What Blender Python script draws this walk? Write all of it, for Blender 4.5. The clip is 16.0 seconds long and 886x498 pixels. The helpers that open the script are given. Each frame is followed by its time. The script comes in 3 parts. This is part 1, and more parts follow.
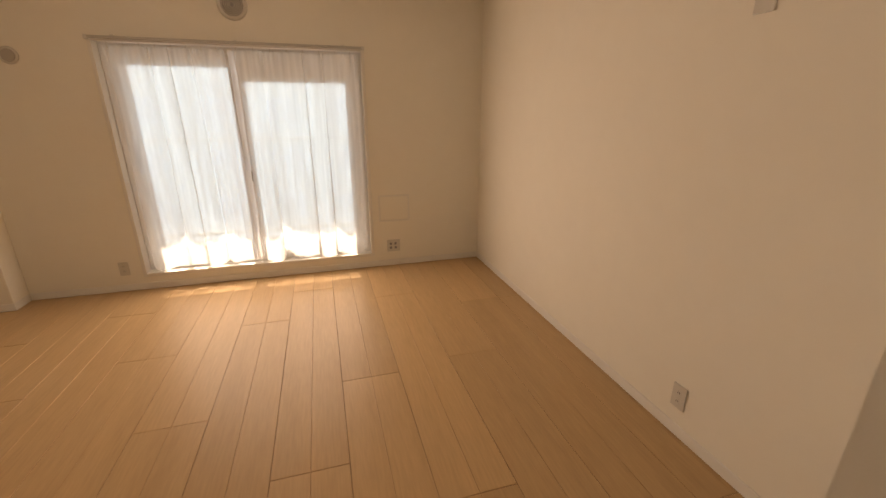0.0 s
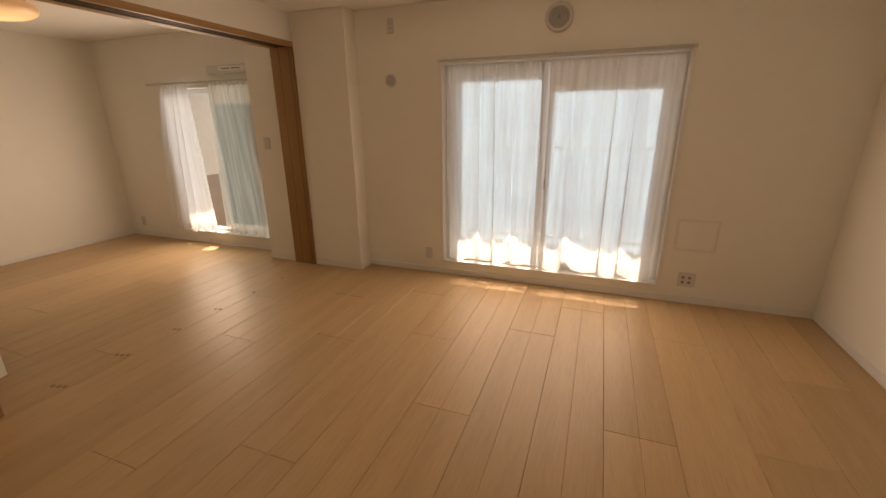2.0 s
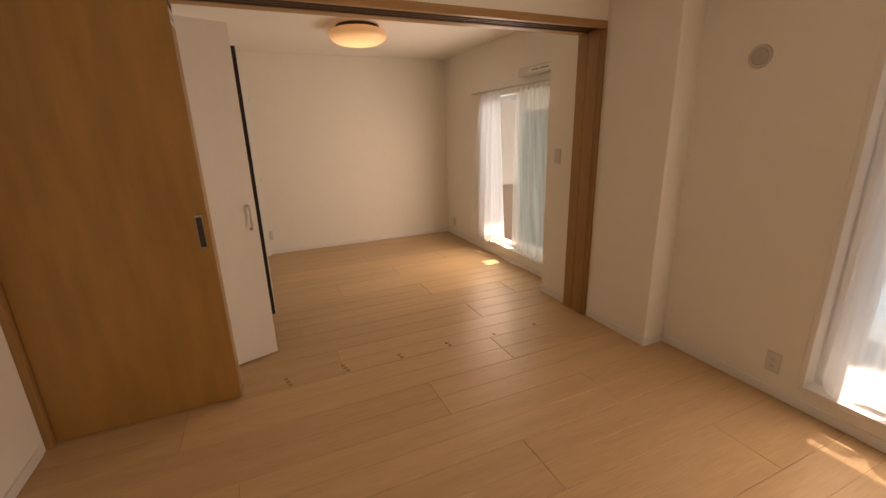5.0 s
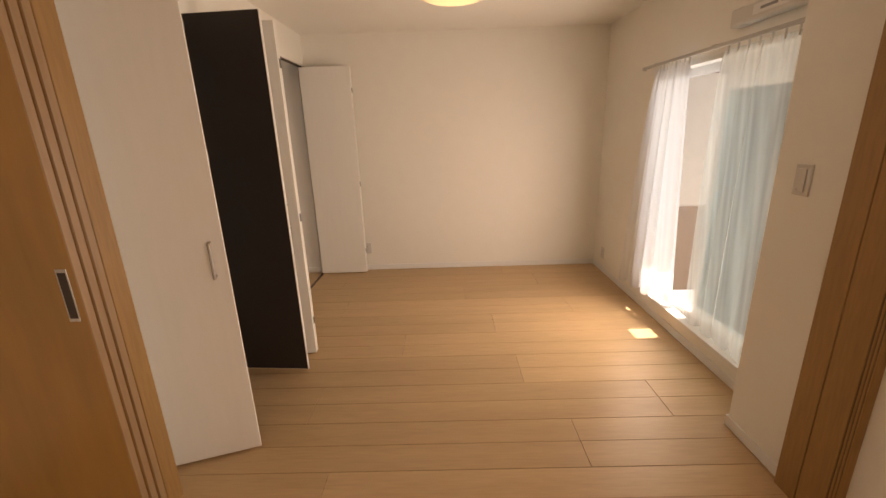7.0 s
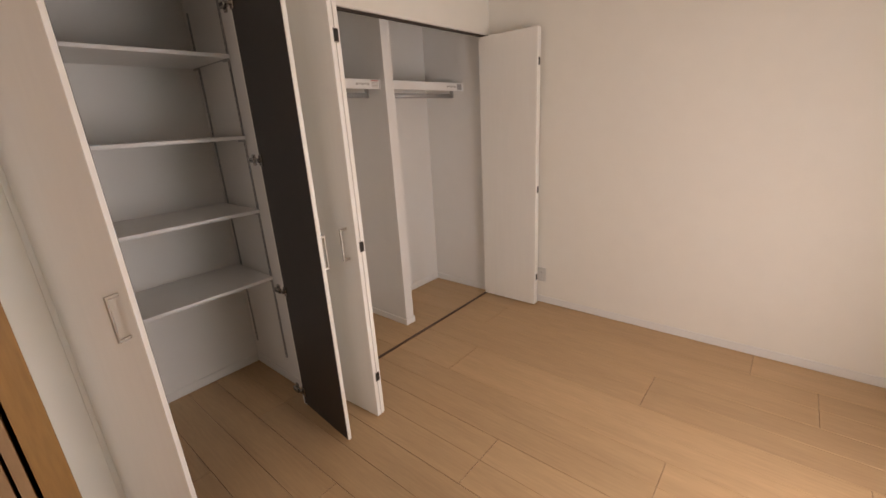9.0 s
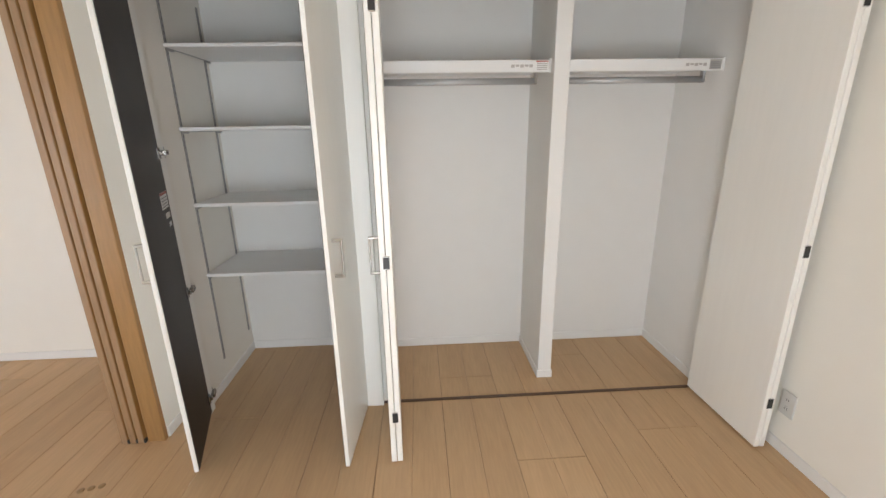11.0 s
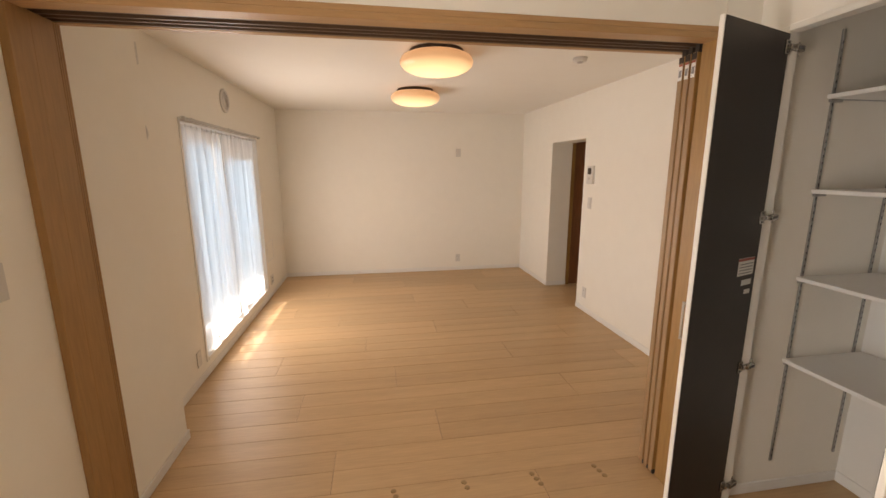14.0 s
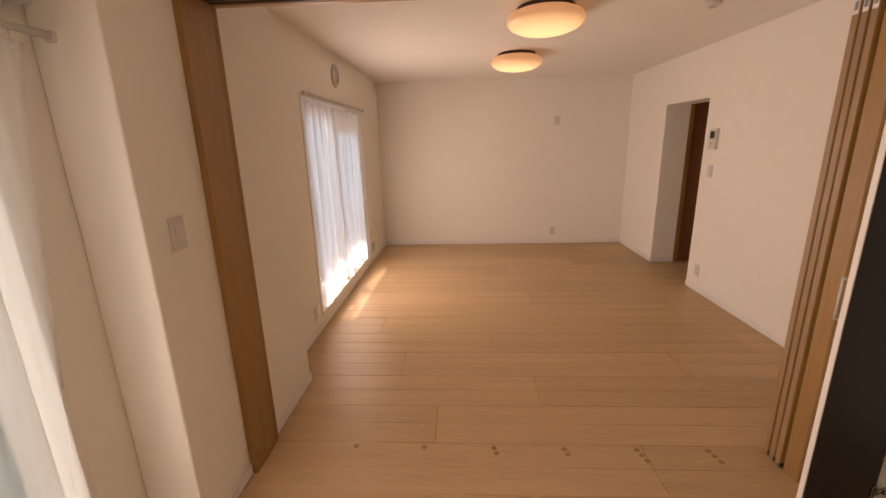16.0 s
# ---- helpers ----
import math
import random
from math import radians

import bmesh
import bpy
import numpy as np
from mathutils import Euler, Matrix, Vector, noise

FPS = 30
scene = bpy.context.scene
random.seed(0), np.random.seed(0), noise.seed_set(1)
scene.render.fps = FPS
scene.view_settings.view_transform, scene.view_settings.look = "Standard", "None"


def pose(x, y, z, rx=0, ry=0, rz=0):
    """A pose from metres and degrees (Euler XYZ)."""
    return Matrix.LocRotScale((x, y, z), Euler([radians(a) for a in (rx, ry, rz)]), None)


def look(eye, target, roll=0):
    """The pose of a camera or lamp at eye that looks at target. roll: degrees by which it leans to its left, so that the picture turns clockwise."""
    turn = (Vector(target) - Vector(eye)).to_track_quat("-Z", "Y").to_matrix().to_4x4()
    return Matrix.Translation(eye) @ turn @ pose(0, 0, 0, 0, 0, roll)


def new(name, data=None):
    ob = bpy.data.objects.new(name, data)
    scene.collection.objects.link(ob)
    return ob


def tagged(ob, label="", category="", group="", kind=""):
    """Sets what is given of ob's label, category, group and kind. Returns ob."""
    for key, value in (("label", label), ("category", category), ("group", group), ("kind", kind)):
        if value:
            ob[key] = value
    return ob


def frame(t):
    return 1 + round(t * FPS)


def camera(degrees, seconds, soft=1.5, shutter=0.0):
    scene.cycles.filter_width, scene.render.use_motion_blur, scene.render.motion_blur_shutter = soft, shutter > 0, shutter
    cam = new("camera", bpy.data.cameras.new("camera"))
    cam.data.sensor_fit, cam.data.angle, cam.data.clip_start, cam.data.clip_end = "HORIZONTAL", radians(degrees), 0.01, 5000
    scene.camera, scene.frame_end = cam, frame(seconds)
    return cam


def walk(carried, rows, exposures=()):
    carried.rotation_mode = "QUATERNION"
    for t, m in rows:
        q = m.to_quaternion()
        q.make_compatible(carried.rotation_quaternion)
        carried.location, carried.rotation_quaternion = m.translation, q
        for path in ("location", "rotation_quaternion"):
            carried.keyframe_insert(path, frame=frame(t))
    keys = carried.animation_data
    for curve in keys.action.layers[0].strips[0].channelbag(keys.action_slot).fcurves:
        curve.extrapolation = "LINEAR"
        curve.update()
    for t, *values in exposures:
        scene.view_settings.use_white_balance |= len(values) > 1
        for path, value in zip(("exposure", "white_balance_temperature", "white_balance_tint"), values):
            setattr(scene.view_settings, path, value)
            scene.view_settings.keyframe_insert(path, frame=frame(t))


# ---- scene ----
cam = camera(94.5, 16.0)
PATH = [
    (0, (2.883, -3.801, 1.439), (3.42, -1.982, 0.806), 0.1),
    (0.5, (2.915, -3.746, 1.443), (3.129, -1.856, 0.826), 0.4),
    (1, (2.878, -3.679, 1.458), (2.773, -1.778, 0.847), 0.1),
    (1.5, (2.811, -3.626, 1.454), (2.418, -1.76, 0.85), -0.2),
    (2, (2.746, -3.594, 1.471), (2.071, -1.811, 0.865), -0.6),
    (2.5, (2.677, -3.531, 1.49), (1.72, -1.883, 0.885), -1.1),
    (3, (2.636, -3.436, 1.476), (1.426, -1.958, 0.883), -1.4),
    (3.5, (2.649, -3.224, 1.509), (1.239, -1.933, 0.924), -1.7),
    (4, (2.621, -3.002, 1.514), (1.066, -1.882, 0.941), -1.5),
    (4.2, (2.573, -2.9, 1.51), (0.967, -1.853, 0.939), -1.5),
    (6.3, (1.689, -1.81, 1.46), (-0.212, -1.513, 0.911), -1.2),
    (6.5, (1.529, -1.738, 1.475), (-0.381, -1.521, 0.923), -1.1),
    (7, (1.155, -1.563, 1.48), (-0.765, -1.594, 0.922), -1.9),
    (7.5, (0.789, -1.38, 1.533), (-1.092, -1.71, 0.94), -2.4),
    (8, (0.459, -1.204, 1.531), (-1.347, -1.837, 0.949), -3.0),
    (8.2, (0.322, -1.147, 1.536), (-1.434, -1.9, 0.943), -3.2),
    (10.3, (-1.156, -0.908, 1.503), (-1.778, -2.722, 0.933), -2.0),
    (10.5, (-1.28, -0.902, 1.505), (-1.762, -2.757, 0.935), -1.8),
    (11, (-1.557, -0.971, 1.471), (-1.662, -2.888, 0.911), -1.0),
    (11.5, (-1.767, -1.102, 1.485), (-1.355, -2.976, 0.921), -1.1),
    (12, (-1.893, -1.174, 1.522), (-0.871, -2.82, 1.023), -1.7),
    (12.5, (-1.839, -1.21, 1.587), (-0.357, -2.481, 1.152), -2.2),
    (13, (-1.777, -1.214, 1.594), (-0.025, -2.096, 1.206), -2.0),
    (13.5, (-1.796, -1.266, 1.594), (0.098, -1.792, 1.225), -1.2),
    (14, (-1.856, -1.34, 1.595), (0.08, -1.658, 1.207), -0.1),
    (14.5, (-1.875, -1.384, 1.589), (0.071, -1.576, 1.17), 0.3),
    (15, (-1.872, -1.391, 1.585), (0.073, -1.483, 1.126), -0.2),
    (15.5, (-1.866, -1.378, 1.571), (0.074, -1.386, 1.085), -0.9),
    (16, (-1.871, -1.235, 1.55), (0.062, -1.134, 1.046), -1.4),
]
EXPOSURES = [
    (0.0, 1.77, 13600, 33),
    (1.5, 1.6, 12300, 30),
    (3.5, 1.3, 12600, 39),
    (6.5, 1.99, 11300, 32),
    (8.2, 1.78, 10100, 38),
    (10.3, 2.62, 6450, 14),
    (11.0, 2.66, 6950, 17),
    (11.5, 2.69, 6600, 15),
    (12.0, 2.72, 6050, 14),
    (12.6, 2.47, 5900, 12),
    (13.0, 2.33, 7900, 21),
    (13.5, 2.28, 8900, 25),
    (14.5, 2.32, 9400, 27),
    (15.5, 2.25, 9800, 33),
    (16.0, 1.92, 10800, 41),
]
walk(cam, [(t, look(eye, target, roll)) for t, eye, target, roll in PATH], EXPOSURES)

# ---------------------------------------------------------------- light
world = bpy.data.worlds.new("sky")
scene.world = world
world.use_nodes = True
wn = world.node_tree.nodes
sky = wn.new("ShaderNodeTexSky")
sky.sky_type, sky.sun_disc = "NISHITA", False
SUN_EL, SUN_AZ = 55.7, -1.0          # elevation; degrees east of the window's outward direction
sky.sun_elevation, sky.sun_rotation = radians(SUN_EL), radians(SUN_AZ)
wn["Background"].inputs["Strength"].default_value = 0.15
world.node_tree.links.new(sky.outputs[0], wn["Background"].inputs["Color"])
sun = new("sun", bpy.data.lights.new("sun", "SUN"))
sun.data.energy, sun.data.angle, sun.data.color = 3.8, radians(0.5), (0.84, 0.93, 1.0)
_e, _a = radians(SUN_EL), radians(SUN_AZ)
sun.matrix_world = look(Vector((math.sin(_a) * math.cos(_e), math.cos(_a) * math.cos(_e), math.sin(_e))) * 20, (0, 0, 0))


def window_light(name, x, y, z, w, h, power, color=(0.96, 0.98, 1.0), drop=0.2):
    ob = new(name, bpy.data.lights.new(name, "AREA"))
    ob.data.shape, ob.data.size, ob.data.size_y = "RECTANGLE", w, h
    ob.data.energy, ob.data.color = power, color
    ob.matrix_world = look((x, y, z), (x, y - 2.0, z - drop))
    return ob


# Added unseen lamps: a skylight stand-in per room, and a backlight per curtain.
window_light("daylight_living", 2.34, -0.02, 0.98, 1.7, 1.3, 5.8, (0.94, 0.975, 1.0), 0.0)
window_light("curtain_backlight_living", 2.34, 0.084, 1.05, 1.84, 1.74, 0.8, (0.76, 0.89, 1.0), 0.0)
window_light("daylight_bedroom", -1.66, -0.10, 0.93, 0.85, 1.15, 5.0, (0.93, 0.97, 1.0), 0.0)
window_light("curtain_backlight_bedroom", -1.40, 0.118, 1.0, 1.2, 1.6, 2.0, (0.66, 0.90, 1.0), 0.0)


# ---------------------------------------------------------------- materials
def material(name, color, rough=0.5, metal=0.0, grain=0.0, scale=20.0, bump=0.0, bump_scale=200.0, stretch=(1, 1, 1), vary=0.0, **extra):
    """Principled material with two-scale noise variation of colour and a fine bump, in object space metres."""
    m = bpy.data.materials.new(name)
    m.use_nodes = True
    nt = m.node_tree
    n, l = nt.nodes, nt.links
    b = n["Principled BSDF"]
    b.inputs["Roughness"].default_value = rough
    b.inputs["Metallic"].default_value = metal
    for k, v in extra.items():
        b.inputs[k.replace("_", " ")].default_value = v
    geo = n.new("ShaderNodeNewGeometry")
    mp = n.new("ShaderNodeMapping")
    mp.inputs["Scale"].default_value = stretch
    l.new(geo.outputs["Position"], mp.inputs["Vector"])
    n1 = n.new("ShaderNodeTexNoise")
    n1.inputs["Scale"].default_value, n1.inputs["Detail"].default_value = scale, 5
    l.new(mp.outputs[0], n1.inputs["Vector"])
    n2 = n.new("ShaderNodeTexNoise")
    n2.inputs["Scale"].default_value, n2.inputs["Detail"].default_value = scale / 9, 3
    l.new(mp.outputs[0], n2.inputs["Vector"])
    add = n.new("ShaderNodeMath")
    add.operation = "ADD"
    l.new(n1.outputs["Fac"], add.inputs[0])
    l.new(n2.outputs["Fac"], add.inputs[1])
    ramp = n.new("ShaderNodeMapRange")
    ramp.inputs["From Min"].default_value, ramp.inputs["From Max"].default_value = 0.55, 1.45
    ramp.inputs["To Min"].default_value, ramp.inputs["To Max"].default_value = 1 - grain, 1 + grain
    l.new(add.outputs[0], ramp.inputs["Value"])
    mix = n.new("ShaderNodeVectorMath")
    mix.operation = "SCALE"
    mix.inputs[0].default_value = color
    l.new(ramp.outputs[0], mix.inputs["Scale"])
    last = mix.outputs[0]
    if vary:
        oi = n.new("ShaderNodeObjectInfo")
        r2 = n.new("ShaderNodeMapRange")
        r2.inputs["To Min"].default_value, r2.inputs["To Max"].default_value = 1 - vary, 1 + vary
        l.new(oi.outputs["Random"], r2.inputs["Value"])
        sc = n.new("ShaderNodeVectorMath")
        sc.operation = "SCALE"
        l.new(last, sc.inputs[0])
        l.new(r2.outputs[0], sc.inputs["Scale"])
        last = sc.outputs[0]
    l.new(last, b.inputs["Base Color"])
    if bump:
        n3 = n.new("ShaderNodeTexNoise")
        n3.inputs["Scale"].default_value, n3.inputs["Detail"].default_value = bump_scale, 3
        l.new(mp.outputs[0], n3.inputs["Vector"])
        bp = n.new("ShaderNodeBump")
        bp.inputs["Strength"].default_value, bp.inputs["Distance"].default_value = bump, 0.002
        l.new(n3.outputs["Fac"], bp.inputs["Height"])
        l.new(bp.outputs[0], b.inputs["Normal"])
    return m


WALL = material("wallpaper", (0.85, 0.825, 0.762), 0.9, grain=0.02, scale=9, bump=0.12, bump_scale=320)
CEIL = material("ceiling_paper", (0.85, 0.83, 0.78), 0.92, grain=0.015, scale=6, bump=0.12, bump_scale=260)
FLOOR = material("floor_board", (0.545, 0.36, 0.205), 0.38, grain=0.13, scale=16, bump=0.06, bump_scale=60, stretch=(6, 0.45, 1), vary=0.07, Specular_IOR_Level=0.30)
SUBFLOOR = material("floor_joint", (0.19, 0.115, 0.06), 0.8, grain=0.1)
DOORWOOD = material("honey_wood", (0.365, 0.19, 0.058), 0.40, grain=0.26, scale=5, bump=0.05, bump_scale=50, stretch=(3, 3, 0.45))
FRAMEWOOD = material("frame_wood", (0.345, 0.188, 0.072), 0.42, grain=0.22, scale=18, bump=0.05, bump_scale=60, stretch=(5, 5, 0.5))
EDGEWOOD = material("door_edge_wood", (0.35, 0.215, 0.118), 0.45, grain=0.15, scale=18, bump=0.05, bump_scale=60, stretch=(5, 5, 0.5))
TRACKWOOD = material("header_wood", (0.43, 0.25, 0.12), 0.42, grain=0.2, scale=18, bump=0.05, bump_scale=60, stretch=(5, 0.4, 5))
LIP = material("dark_track_lip", (0.10, 0.055, 0.03), 0.45, grain=0.1)
DARKGAP = material("dark_groove", (0.045, 0.03, 0.022), 0.6, grain=0.1)
BASE = material("white_baseboard", (0.80, 0.795, 0.775), 0.45, grain=0.02, scale=12, bump=0.04)
CLOSETWHITE = material("white_door_sheet", (0.85, 0.835, 0.79), 0.4, grain=0.025, scale=10, bump=0.06, bump_scale=90, stretch=(4, 4, 0.4))
CLOSETIN = material("closet_lining", (0.79, 0.78, 0.755), 0.8, grain=0.02, scale=8, bump=0.2, bump_scale=250)
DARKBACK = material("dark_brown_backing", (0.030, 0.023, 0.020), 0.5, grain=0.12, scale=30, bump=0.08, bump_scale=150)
SHELF = material("shelf_board", (0.78, 0.78, 0.77), 0.4, grain=0.02, scale=12)
PLASTIC = material("white_plastic", (0.64, 0.63, 0.60), 0.35, grain=0.01)
GREYPLASTIC = material("grey_plastic", (0.45, 0.43, 0.41), 0.45, grain=0.03)
BLACK = material("black_plastic", (0.02, 0.02, 0.02), 0.4, grain=0.05)
HINGE = material("hinge_steel", (0.40, 0.385, 0.36), 0.25, 1.0, grain=0.08, scale=60)
NICKEL = material("brushed_nickel", (0.44, 0.42, 0.385), 0.4, 1.0, grain=0.04, scale=60)
RAILGREY = material("grey_aluminium", (0.50, 0.49, 0.47), 0.4, 0.3, grain=0.03)
RODSTEEL = material("dull_rod_steel", (0.46, 0.46, 0.46), 0.55, 0.6, grain=0.05, scale=30)
CHROME = material("satin_steel", (0.62, 0.61, 0.59), 0.28, 1.0, grain=0.04, scale=40)
RAIL = material("slotted_steel", (0.42, 0.42, 0.42), 0.35, 1.0, grain=0.05, scale=40)
SASH = material("white_sash", (0.74, 0.745, 0.75), 0.4, grain=0.015)
TRIM = material("window_trim", (0.80, 0.79, 0.76), 0.45, grain=0.015)
CONCRETE = material("balcony_concrete", (0.29, 0.30, 0.315), 0.85, grain=0.12, scale=14, bump=0.3, bump_scale=80)
PARAPET = material("beige_render", (0.56, 0.49, 0.40), 0.85, grain=0.06, scale=10, bump=0.3, bump_scale=120)
PARTBROWN = material("brown_board", (0.27, 0.185, 0.125), 0.6, grain=0.08, scale=8)
RAILING = material("pale_aluminium", (0.84, 0.84, 0.84), 0.4, 0.0, grain=0.03)
FACADE = material("pale_facade", (0.84, 0.85, 0.86), 0.85, grain=0.05, scale=1.2)
FARGLASS = material("far_window", (0.70, 0.74, 0.78), 0.2, grain=0.08, scale=1.0)
BROWNDOOR = material("brown_door", (0.22, 0.085, 0.035), 0.4, grain=0.3, scale=14, stretch=(4, 4, 0.4))
LAMPRIM = material("lamp_rim", (0.03, 0.02, 0.015), 0.5, grain=0.1)
RED = material("red_print", (0.42, 0.10, 0.08), 0.5)
GREYPRINT = material("grey_print", (0.25, 0.25, 0.26), 0.5)
PAPER = material("label_paper", (0.80, 0.80, 0.79), 0.6, grain=0.02)
SCREEN = material("dark_screen", (0.03, 0.035, 0.04), 0.2)
BRASS = material("brass_marker", (0.33, 0.22, 0.11), 0.45, 0.4, grain=0.1, scale=60)
GROUND = material("pale_ground", (0.30, 0.30, 0.295), 0.9, grain=0.2, scale=3)


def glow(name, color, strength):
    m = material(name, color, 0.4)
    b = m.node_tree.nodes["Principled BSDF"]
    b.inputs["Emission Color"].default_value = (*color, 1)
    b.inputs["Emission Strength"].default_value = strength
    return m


# Far blocks are self-lit, so the view outside reads bright.
FARGLOW = glow("glowing_distance", (0.58, 0.80, 1.0), 0.34)
FARGLOW_PANE = glow("glowing_far_panes", (0.55, 0.76, 0.98), 0.315)
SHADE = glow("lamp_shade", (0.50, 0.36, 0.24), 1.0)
# Glow painted by height: amber at the rim, paler towards the bottom.
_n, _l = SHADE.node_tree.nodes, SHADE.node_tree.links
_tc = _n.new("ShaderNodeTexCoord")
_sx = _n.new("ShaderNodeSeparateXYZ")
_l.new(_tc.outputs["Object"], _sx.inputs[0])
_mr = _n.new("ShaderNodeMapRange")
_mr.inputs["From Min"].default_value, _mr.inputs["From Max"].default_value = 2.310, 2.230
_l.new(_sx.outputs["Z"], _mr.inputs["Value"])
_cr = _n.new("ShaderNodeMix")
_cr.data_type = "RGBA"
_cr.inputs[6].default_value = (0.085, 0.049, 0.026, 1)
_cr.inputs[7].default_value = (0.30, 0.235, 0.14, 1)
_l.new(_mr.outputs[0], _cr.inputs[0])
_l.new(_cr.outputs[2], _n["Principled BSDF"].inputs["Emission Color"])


def glass_material(name, tint):
    m = bpy.data.materials.new(name)
    m.use_nodes = True
    n, l = m.node_tree.nodes, m.node_tree.links
    n.remove(n["Principled BSDF"])
    t = n.new("ShaderNodeBsdfTransparent")
    t.inputs[0].default_value = (*tint, 1)
    g = n.new("ShaderNodeBsdfGlossy")
    g.inputs["Roughness"].default_value = 0.03
    f = n.new("ShaderNodeFresnel")
    mx = n.new("ShaderNodeMixShader")
    l.new(f.outputs[0], mx.inputs[0])
    l.new(t.outputs[0], mx.inputs[1])
    l.new(g.outputs[0], mx.inputs[2])
    l.new(mx.outputs[0], n["Material Output"].inputs[0])
    return m


def sheer_material(name, lo, hi, share):
    m = bpy.data.materials.new(name)
    m.use_nodes = True
    n, l = m.node_tree.nodes, m.node_tree.links
    n.remove(n["Principled BSDF"])
    geo = n.new("ShaderNodeNewGeometry")
    no = n.new("ShaderNodeTexNoise")
    no.inputs["Scale"].default_value, no.inputs["Detail"].default_value = 22, 1
    mp = n.new("ShaderNodeMapping")
    mp.inputs["Scale"].default_value = (1, 0.3, 0.05)
    l.new(geo.outputs["Position"], mp.inputs["Vector"])
    l.new(mp.outputs[0], no.inputs["Vector"])
    mr = n.new("ShaderNodeMapRange")
    mr.inputs["To Min"].default_value, mr.inputs["To Max"].default_value = lo, hi
    mr.inputs["From Min"].default_value, mr.inputs["From Max"].default_value = 0.3, 0.7
    l.new(no.outputs["Fac"], mr.inputs["Value"])
    d = n.new("ShaderNodeBsdfDiffuse")
    d.inputs[0].default_value = (0.86, 0.86, 0.85, 1)
    t = n.new("ShaderNodeBsdfTranslucent")
    t.inputs[0].default_value = (0.92, 0.93, 0.94, 1)
    a = n.new("ShaderNodeMixShader")
    a.inputs[0].default_value = share
    l.new(d.outputs[0], a.inputs[1])
    l.new(t.outputs[0], a.inputs[2])
    tr = n.new("ShaderNodeBsdfTransparent")
    b = n.new("ShaderNodeMixShader")
    l.new(mr.outputs[0], b.inputs[0])
    l.new(tr.outputs[0], b.inputs[1])
    l.new(a.outputs[0], b.inputs[2])
    l.new(b.outputs[0], n["Material Output"].inputs[0])
    return m


GLASS = glass_material("window_glass", (0.84, 0.93, 0.94))
TINTED = glass_material("tinted_window_glass", (0.74, 0.88, 0.86))
SHEER = sheer_material("sheer_curtain", 0.60, 0.84, 0.72)
SHEER_OPEN = sheer_material("open_weave_sheer_curtain", 0.38, 0.56, 0.42)
SHEER_DENSE = sheer_material("denser_sheer_curtain", 0.86, 0.95, 0.38)


# ---------------------------------------------------------------- building helpers
def box(bm, x0, x1, y0, y1, z0, z1, bevel=0.0, seg=1):
    g = bmesh.ops.create_cube(bm, size=1.0)
    m = Matrix.Translation(((x0 + x1) / 2, (y0 + y1) / 2, (z0 + z1) / 2)) @ Matrix.Diagonal((x1 - x0, y1 - y0, z1 - z0, 1))
    bmesh.ops.transform(bm, matrix=m, verts=g["verts"])
    if bevel:
        es = list({e for v in g["verts"] for e in v.link_edges})
        bmesh.ops.bevel(bm, geom=es, offset=bevel, segments=seg, affect="EDGES", profile=0.5)
    return bm


def boxes(*rows, bevel=0.0):
    bm = bmesh.new()
    for r in rows:
        box(bm, *r, bevel=bevel)
    return bm


def ring_solid(bm, profile, center=(0, 0, 0), seg=40, axis="Z"):
    """A solid of revolution from (radius, height) pairs, closed at both ends when the radius is 0."""
    rings = []
    for r, h in profile:
        if r < 1e-6:
            rings.append([bm.verts.new((0, 0, h))])
        else:
            rings.append([bm.verts.new((r * math.cos(2 * math.pi * i / seg), r * math.sin(2 * math.pi * i / seg), h)) for i in range(seg)])
    fs = []
    for a, b in zip(rings, rings[1:]):
        for i in range(seg):
            j = (i + 1) % seg
            if len(a) == 1 and len(b) > 1:
                fs.append(bm.faces.new((a[0], b[i], b[j])))
            elif len(b) == 1 and len(a) > 1:
                fs.append(bm.faces.new((a[i], b[0], a[j])))
            elif len(a) > 1:
                fs.append(bm.faces.new((a[i], b[i], b[j], a[j])))
    vs = [v for r in rings for v in r]
    turn = Matrix.Identity(4)
    if axis == "Y":
        turn = Matrix.Rotation(radians(90), 4, "X")
    if axis == "X":
        turn = Matrix.Rotation(radians(90), 4, "Y")
    bmesh.ops.transform(bm, matrix=Matrix.Translation(center) @ turn, verts=vs)
    bmesh.ops.recalc_face_normals(bm, faces=fs)
    for f in fs:
        f.smooth = True
    return bm


def tube(bm, pts, r, seg=10):
    """A round bar through the points."""
    pts = [Vector(p) for p in pts]
    rings = []
    for i, p in enumerate(pts):
        d = (pts[min(i + 1, len(pts) - 1)] - pts[max(i - 1, 0)]).normalized()
        u = d.orthogonal().normalized() if abs(d.z) > 0.9 else d.cross(Vector((0, 0, 1))).normalized()
        v = d.cross(u)
        rings.append([bm.verts.new(p + r * (math.cos(2 * math.pi * k / seg) * u + math.sin(2 * math.pi * k / seg) * v)) for k in range(seg)])
    fs = []
    for a, b in zip(rings, rings[1:]):
        for k in range(seg):
            fs.append(bm.faces.new((a[k], a[(k + 1) % seg], b[(k + 1) % seg], b[k])))
    fs.append(bm.faces.new(rings[0][::-1]))
    fs.append(bm.faces.new(rings[-1]))
    bmesh.ops.recalc_face_normals(bm, faces=fs)
    for f in fs[:-2]:
        f.smooth = True
    return bm


def mesh_of(name, bm, mat):
    me = bpy.data.meshes.new(name)
    bm.to_mesh(me)
    bm.free()
    for mm in (mat if isinstance(mat, (list, tuple)) else [mat]):
        me.materials.append(mm)
    return me


